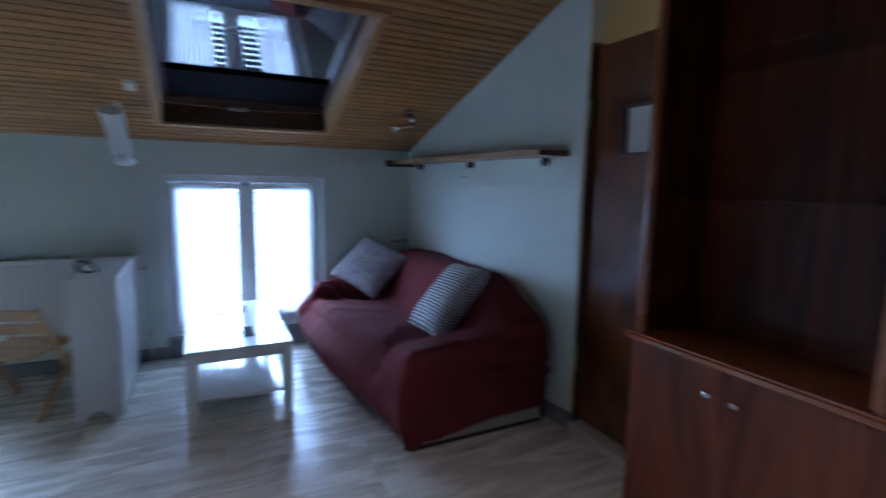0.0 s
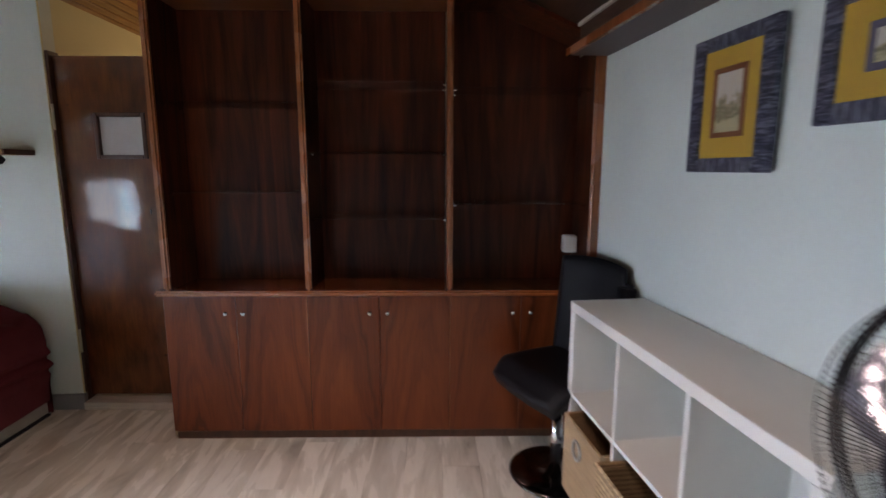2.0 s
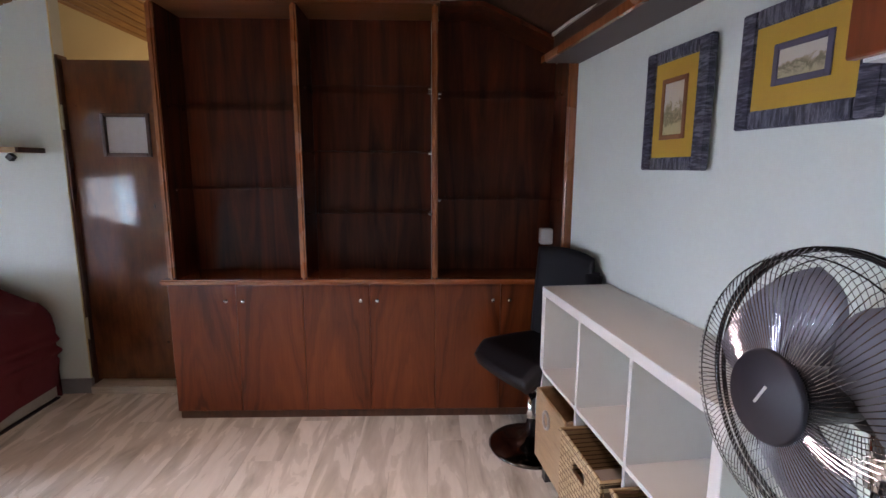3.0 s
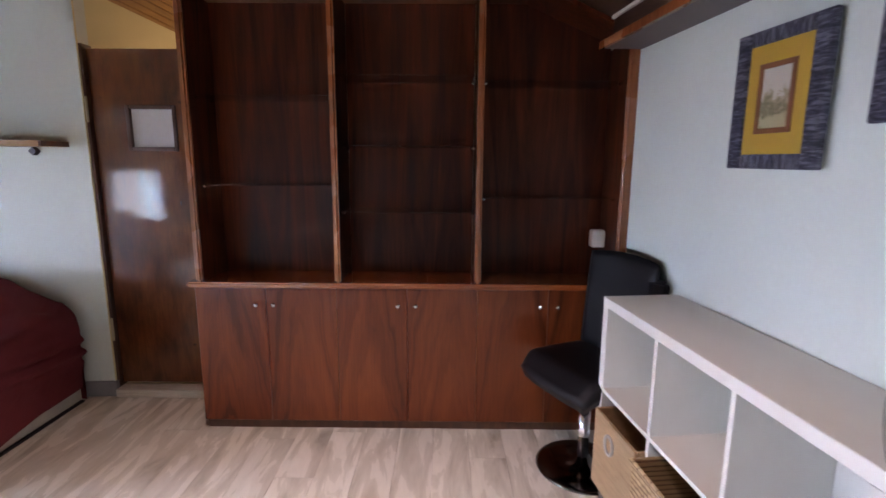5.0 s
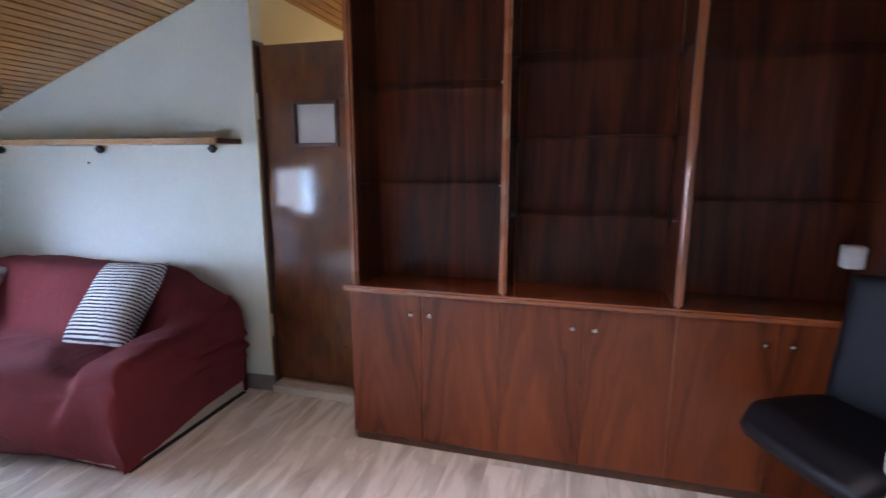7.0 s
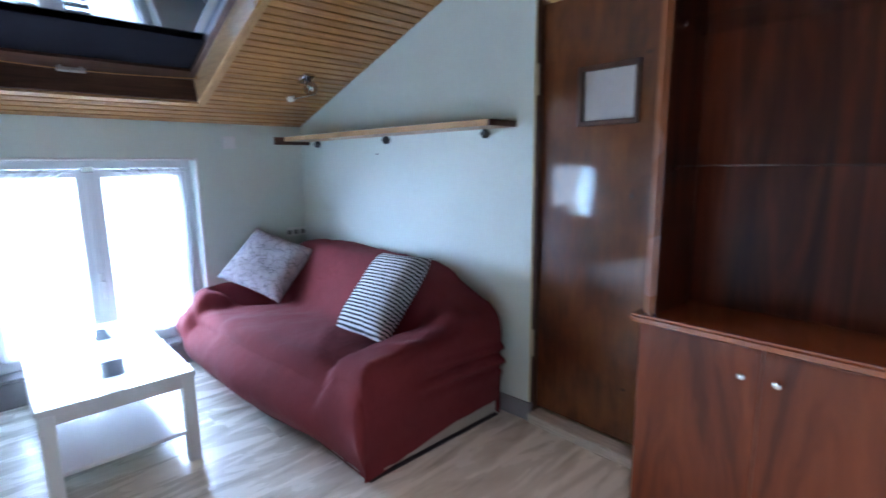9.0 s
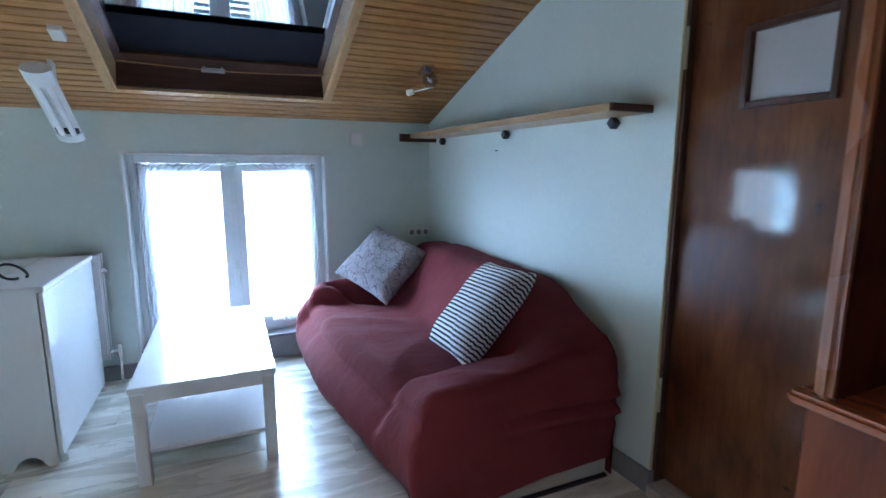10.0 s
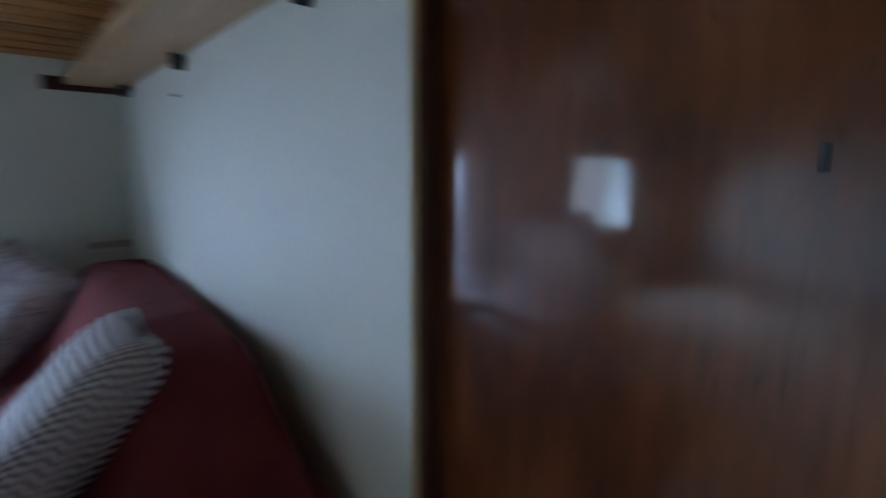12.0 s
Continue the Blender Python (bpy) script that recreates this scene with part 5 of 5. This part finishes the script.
def fan():
    hub = Vector((0.277, 0.052, 1.086))
    axis = Vector((-0.10, 0.99, 0.04)).normalized()
    q = axis.to_track_quat("Z", "Y").to_matrix().to_4x4()
    f = thing("pedestal_fan", Matrix.Translation((hub.x, hub.y, 0)), "grey metal pedestal fan with a wire cage, standing still", "fan")
    m = Matrix.Translation(hub) @ q
    R = 0.219
    # cage: rings and radial wires
    for r, z in ((R, 0.0), (R, -0.014), (R * 0.95, 0.040), (R * 0.95, -0.040)):
        bm = B()
        tube(bm, [m @ Vector((r * math.cos(a), r * math.sin(a), z)) for a in [2 * math.pi * i / 64 for i in range(64)]], 0.0045 if r == R else 0.0012, 6, True)
        part("cage_ring", bm, RING, f, smooth=True)
    for sgn, name in ((1, "front_grille"), (-1, "rear_grille")):
        bm = B()
        n = 120 if sgn > 0 else 80
        for i in range(n):
            a0 = 2 * math.pi * i / n
            pts = []
            for k in range(9):
                u = k / 8
                r = 0.066 + (R - 0.066) * u
                a = a0 + 0.22 * u
                z = sgn * (0.082 * math.sqrt(max(0, 1 - (u * 0.98) ** 3.2)) + 0.0)
                pts.append(m @ Vector((r * math.cos(a), r * math.sin(a), z)))
            tube(bm, pts, 0.0008 if sgn > 0 else 0.0006, 4)
        part(name, bm, WIRE, f)
    bm = B()
    lathe(bm, [(0.0005, 0.080), (0.067, 0.080), (0.070, 0.086), (0.065, 0.093), (0.0005, 0.096)], 40, m)
    part("front_cap", bm, CAPM, f, "dark round front badge", True)
    bm = B()
    v0 = m @ Vector((-0.008, -0.012, 0.0965))
    v1 = m @ Vector((0.008, 0.018, 0.0965))
    rod(bm, v0, v1, 0.0022, seg=8)
    part("badge_mark", bm, PLASTIC, f, "plain pale mark")
    bm = B()
    lathe(bm, [(0.0005, -0.05), (0.04, -0.05), (0.045, 0.03), (0.03, 0.05), (0.0005, 0.052)], 28, m)
    part("hub", bm, BLACKP, f, "", True)
    for i in range(3):
        bm = B()
        a0 = 2 * math.pi * i / 3 + 0.4
        g = []
        for k in range(11):
            u = k / 10
            r = 0.035 + (R - 0.06) * u
            wd = 0.55 + 1.25 * math.sin(math.pi * min(1, 0.15 + u * 0.68))
            row = []
            for j in range(9):
                v = j / 8 - 0.5
                a = a0 + v * wd
                row.append(bm.verts.new(m @ Vector((r * math.cos(a), r * math.sin(a), 0.045 * v - 0.01))))
            g.append(row)
        for k in range(10):
            for j in range(8):
                bm.faces.new((g[k][j], g[k + 1][j], g[k + 1][j + 1], g[k][j + 1]))
        ext = bmesh.ops.extrude_face_region(bm, geom=bm.faces[:])
        off = m.to_3x3() @ Vector((0, 0, 0.003))
        for v in [e for e in ext["geom"] if isinstance(e, bmesh.types.BMVert)]:
            v.co += off
        part("blade", bm, BLADE, f, "grey blade", True)
    bm = B()
    lathe(bm, [(0.0005, -0.20), (0.035, -0.20), (0.055, -0.17), (0.062, -0.09), (0.05, -0.085), (0.0005, -0.085)], 28, m)
    part("motor", bm, BLACKP, f, "", True)
    p = m @ Vector((0, 0, -0.14))
    bm = B()
    rod(bm, (p.x, p.y, p.z), (p.x, p.y, 0.03), 0.014, seg=16)
    rod(bm, (p.x, p.y, p.z - 0.16), (p.x, p.y, p.z - 0.04), 0.026, seg=16)
    part("pole", bm, CHROME, f, "chrome pole", True)
    bm = B()
    lathe(bm, [(0.0005, 0), (0.155, 0), (0.158, 0.008), (0.13, 0.026), (0.03, 0.042), (0.0005, 0.042)], 40, Matrix.Translation((p.x, p.y, 0)))
    part("base", bm, BLACKP, f, "round black base", True)


fan()


def picture(xr, z0, w, h, label, portrait):
    """A framed picture whose east edge is at xr on the south wall."""
    ang = math.atan(0.11)
    m = Matrix.Translation((xr, south_y(xr) + 0.0145, z0)) @ Euler((0, 0, ang)).to_matrix().to_4x4()
    p = thing("framed_picture", m, label, "picture", "framed pictures")
    fx, fz, fd = (0.058, 0.044, 0.024) if portrait else (0.052, 0.047, 0.024)
    for n2, (a, b, c, d) in (("side", (-w, -w + fx, 0, h)), ("side", (-fx, 0, 0, h)), ("rail", (-w + fx, -fx, 0, fz)), ("rail", (-w + fx, -fx, h - fz, h))):
        bm = B()
        box(bm, a, b, 0, fd, c, d, 0.0035, 2)
        part("frame_" + n2, bm, FRAMEV if n2 == "side" else FRAMEH, p, "grey-blue carved frame", local=True)
    bm = B()
    box(bm, -w + fx + 0.003, -fx - 0.003, -0.0125, 0.002, fz + 0.003, h - fz - 0.003)
    part("backing", bm, SLATEB, p, local=True)
    bm = B()
    box(bm, -w + fx - 0.004, -fx + 0.004, 0.002, 0.018, fz - 0.004, h - fz + 0.004)
    part("mount", bm, MUSTARD, p, "mustard yellow mount", local=True)
    iw, ih = (0.142, 0.206) if portrait else (0.168, 0.102)
    i0, i1, k0, k1 = -w / 2 - iw / 2, -w / 2 + iw / 2, h * 0.505 - ih / 2, h * 0.505 + ih / 2
    bm = B()
    t = 0.016
    for a, b, c, d in ((i0, i0 + t, k0, k1), (i1 - t, i1, k0, k1), (i0 + t, i1 - t, k0, k0 + t), (i0 + t, i1 - t, k1 - t, k1)):
        box(bm, a, b, 0.018, 0.0235, c, d, 0.0015)
    part("inner_frame", bm, RUSTY if portrait else SLATEB, p, "narrow inner frame", local=True)
    bm = B()
    box(bm, i0 + t, i1 - t, 0.018, 0.0195, k0 + t, k1 - t)
    part("print", bm, PRINT, p, "faded landscape watercolour", local=True)


def frame_mat(name, stretch):
    """Carved ribs across the moulding, rubbed at the edges."""
    t = Tree(name)
    n2 = t.noise(t.coords(stretch), 14, 3, 0.55, 0.5)
    n3 = t.noise(t.coords(), 70, 3)
    col = t.ramp(n2, [(0.38, (0.022, 0.022, 0.036)), (0.5, (0.062, 0.062, 0.092)), (0.64, (0.17, 0.168, 0.21))])
    t.put("Base Color", t.mix(0.35, col, t.ramp(n3, [(0.35, (0.4, 0.4, 0.42)), (0.65, (1, 1, 1))]), "MULTIPLY"))
    t.put("Roughness", 0.42)
    t.bump(n2, 0.7, 0.008)
    return t.m


def print_mat():
    t = Tree("faded_watercolour")
    sp = t.n("ShaderNodeSeparateXYZ")
    t.ln(t.tc.outputs["Generated"], sp.inputs[0])
    n1 = t.noise(t.coords(), 28, 5, 0.65, 0.8)
    h = t.math("ADD", sp.outputs[2], t.math("MULTIPLY", t.math("SUBTRACT", n1, 0.5), 1.3))
    col = t.ramp(h, [(0.15, (0.42, 0.36, 0.22)), (0.35, (0.16, 0.15, 0.08)), (0.5, (0.34, 0.27, 0.17)), (0.62, (0.52, 0.47, 0.40))])
    t.put("Base Color", col)
    t.put("Roughness", 0.35)
    return t.m


FRAMEV = frame_mat("grey_blue_carved_side", (1.5, 1.5, 9))
FRAMEH = frame_mat("grey_blue_carved_rail", (9, 1.5, 1.5))
PRINT = print_mat()
MUSTARD = paint("mustard_mount", (0.50, 0.29, 0.035), 0.7, 90, 0.08)
RUSTY = plain("rust_inner_frame", (0.22, 0.075, 0.03), 0.5)
SLATEB = plain("slate_inner_frame", (0.09, 0.08, 0.13), 0.5)
picture(1.487, 1.413, 0.354, 0.412, "framed watercolour in a mustard mount on the wall", True)
picture(1.012, 1.524, 0.405, 0.305, "wide framed landscape in a mustard mount on the wall", False)


def high_shelf():
    s = thing("high_shelf", Matrix.Translation((1.0, 0, 1.94)), "dark wooden ledge high along the picture wall", "shelf")
    x0, x1 = -1.2, 2.20
    z = 1.945
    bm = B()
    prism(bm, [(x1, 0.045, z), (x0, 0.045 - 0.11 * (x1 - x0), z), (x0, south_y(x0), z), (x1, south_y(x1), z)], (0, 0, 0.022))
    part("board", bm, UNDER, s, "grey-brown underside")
    bm = B()
    prism(bm, [(x1 + 0.004, 0.062, z - 0.004), (x0, 0.062 - 0.11 * (x1 - x0), z - 0.004), (x0, 0.0445 - 0.11 * (x1 - x0), z - 0.004), (x1 + 0.004, 0.0445, z - 0.004)], (0, 0, 0.034))
    part("edge", bm, MAHOGE, s, "brown front edge")
    bm = B()
    prism(bm, [(x1, 0.0, z + 0.022), (x0, -0.11 * (x1 - x0), z + 0.022), (x0, -0.02 - 0.11 * (x1 - x0), z + 0.022), (x1, -0.02, z + 0.022)], (0, 0, 0.12))
    part("upstand", bm, DARKW, s, "dark board above the ledge")
    bm = B()
    prism(bm, [(x1, 0.012, z + 0.128), (x0, 0.012 - 0.11 * (x1 - x0), z + 0.128), (x0, 0.0005 - 0.11 * (x1 - x0), z + 0.128), (x1, 0.0005, z + 0.128)], (0, 0, 0.016))
    part("white_trim", bm, PLASTIC, s, "thin white strip")


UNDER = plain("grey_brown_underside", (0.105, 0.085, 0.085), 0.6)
high_shelf()


def wall_cupboard():
    c = thing("wall_cupboard", Matrix.Translation((0.0, -0.1, 1.58)), "brown wooden wall cupboard beside the pictures", "cupboard")
    x0, x1, y0, y1, z0, z1 = -0.85, 0.374, -0.20, 0.0, 1.582, 1.92
    bm = B()
    box(bm, x0, x1, y0 - 0.16, y1 - 0.02, z0 + 0.004, z1)
    part("carcass", bm, MAHOG, c)
    for a, b in ((x0, (x0 + x1) / 2 - 0.002), ((x0 + x1) / 2 + 0.002, x1)):
        bm = B()
        box(bm, a, b, y1 - 0.019, y1, z0, z1, 0.003)
        part("door", bm, MAHOG, c)
    bm = B()
    box(bm, x0 + 0.01, x1 - 0.01, y0 - 0.02, y1 - 0.022, z0 - 0.004, z0 + 0.003)
    part("underside", bm, WHITE, c, "white underside")


wall_cupboard()


# ---- floor planks ----
def planks():
    L, Wd = 1.22, 0.18
    shared = {}
    r = random.Random(4)
    y = -0.44
    while y < NORTH:
        x = XW - r.random() * L
        while x < 2.6:
            a, b = max(x, XW), min(x + L, 2.6)
            c = min(y + Wd, NORTH + 0.02)
            if b - a > 0.02 and c - y > 0.01:
                key = (round(b - a, 3), round(c - y, 3))
                if key not in shared:
                    bm = B()
                    g = 0.0003
                    w2, h2 = b - a - g, c - y - g
                    e = 0.0005
                    lo = [bm.verts.new(p) for p in ((0, 0, -0.003), (w2, 0, -0.003), (w2, h2, -0.003), (0, h2, -0.003))]
                    mid = [bm.verts.new(p) for p in ((0, 0, -0.0012), (w2, 0, -0.0012), (w2, h2, -0.0012), (0, h2, -0.0012))]
                    hi = [bm.verts.new(p) for p in ((e, e, 0), (w2 - e, e, 0), (w2 - e, h2 - e, 0), (e, h2 - e, 0))]
                    bm.faces.new(hi)
                    for A, C in ((lo, mid), (mid, hi)):
                        for i in range(4):
                            bm.faces.new((A[i], A[(i + 1) % 4], C[(i + 1) % 4], C[i]))
                    shared[key] = mesh_of("plank", bm, OAK)
                o = new("plank", shared[key])
                o.location = (a, y, 0)
                o.parent = FLOOR
            x += L
        y += Wd


planks()
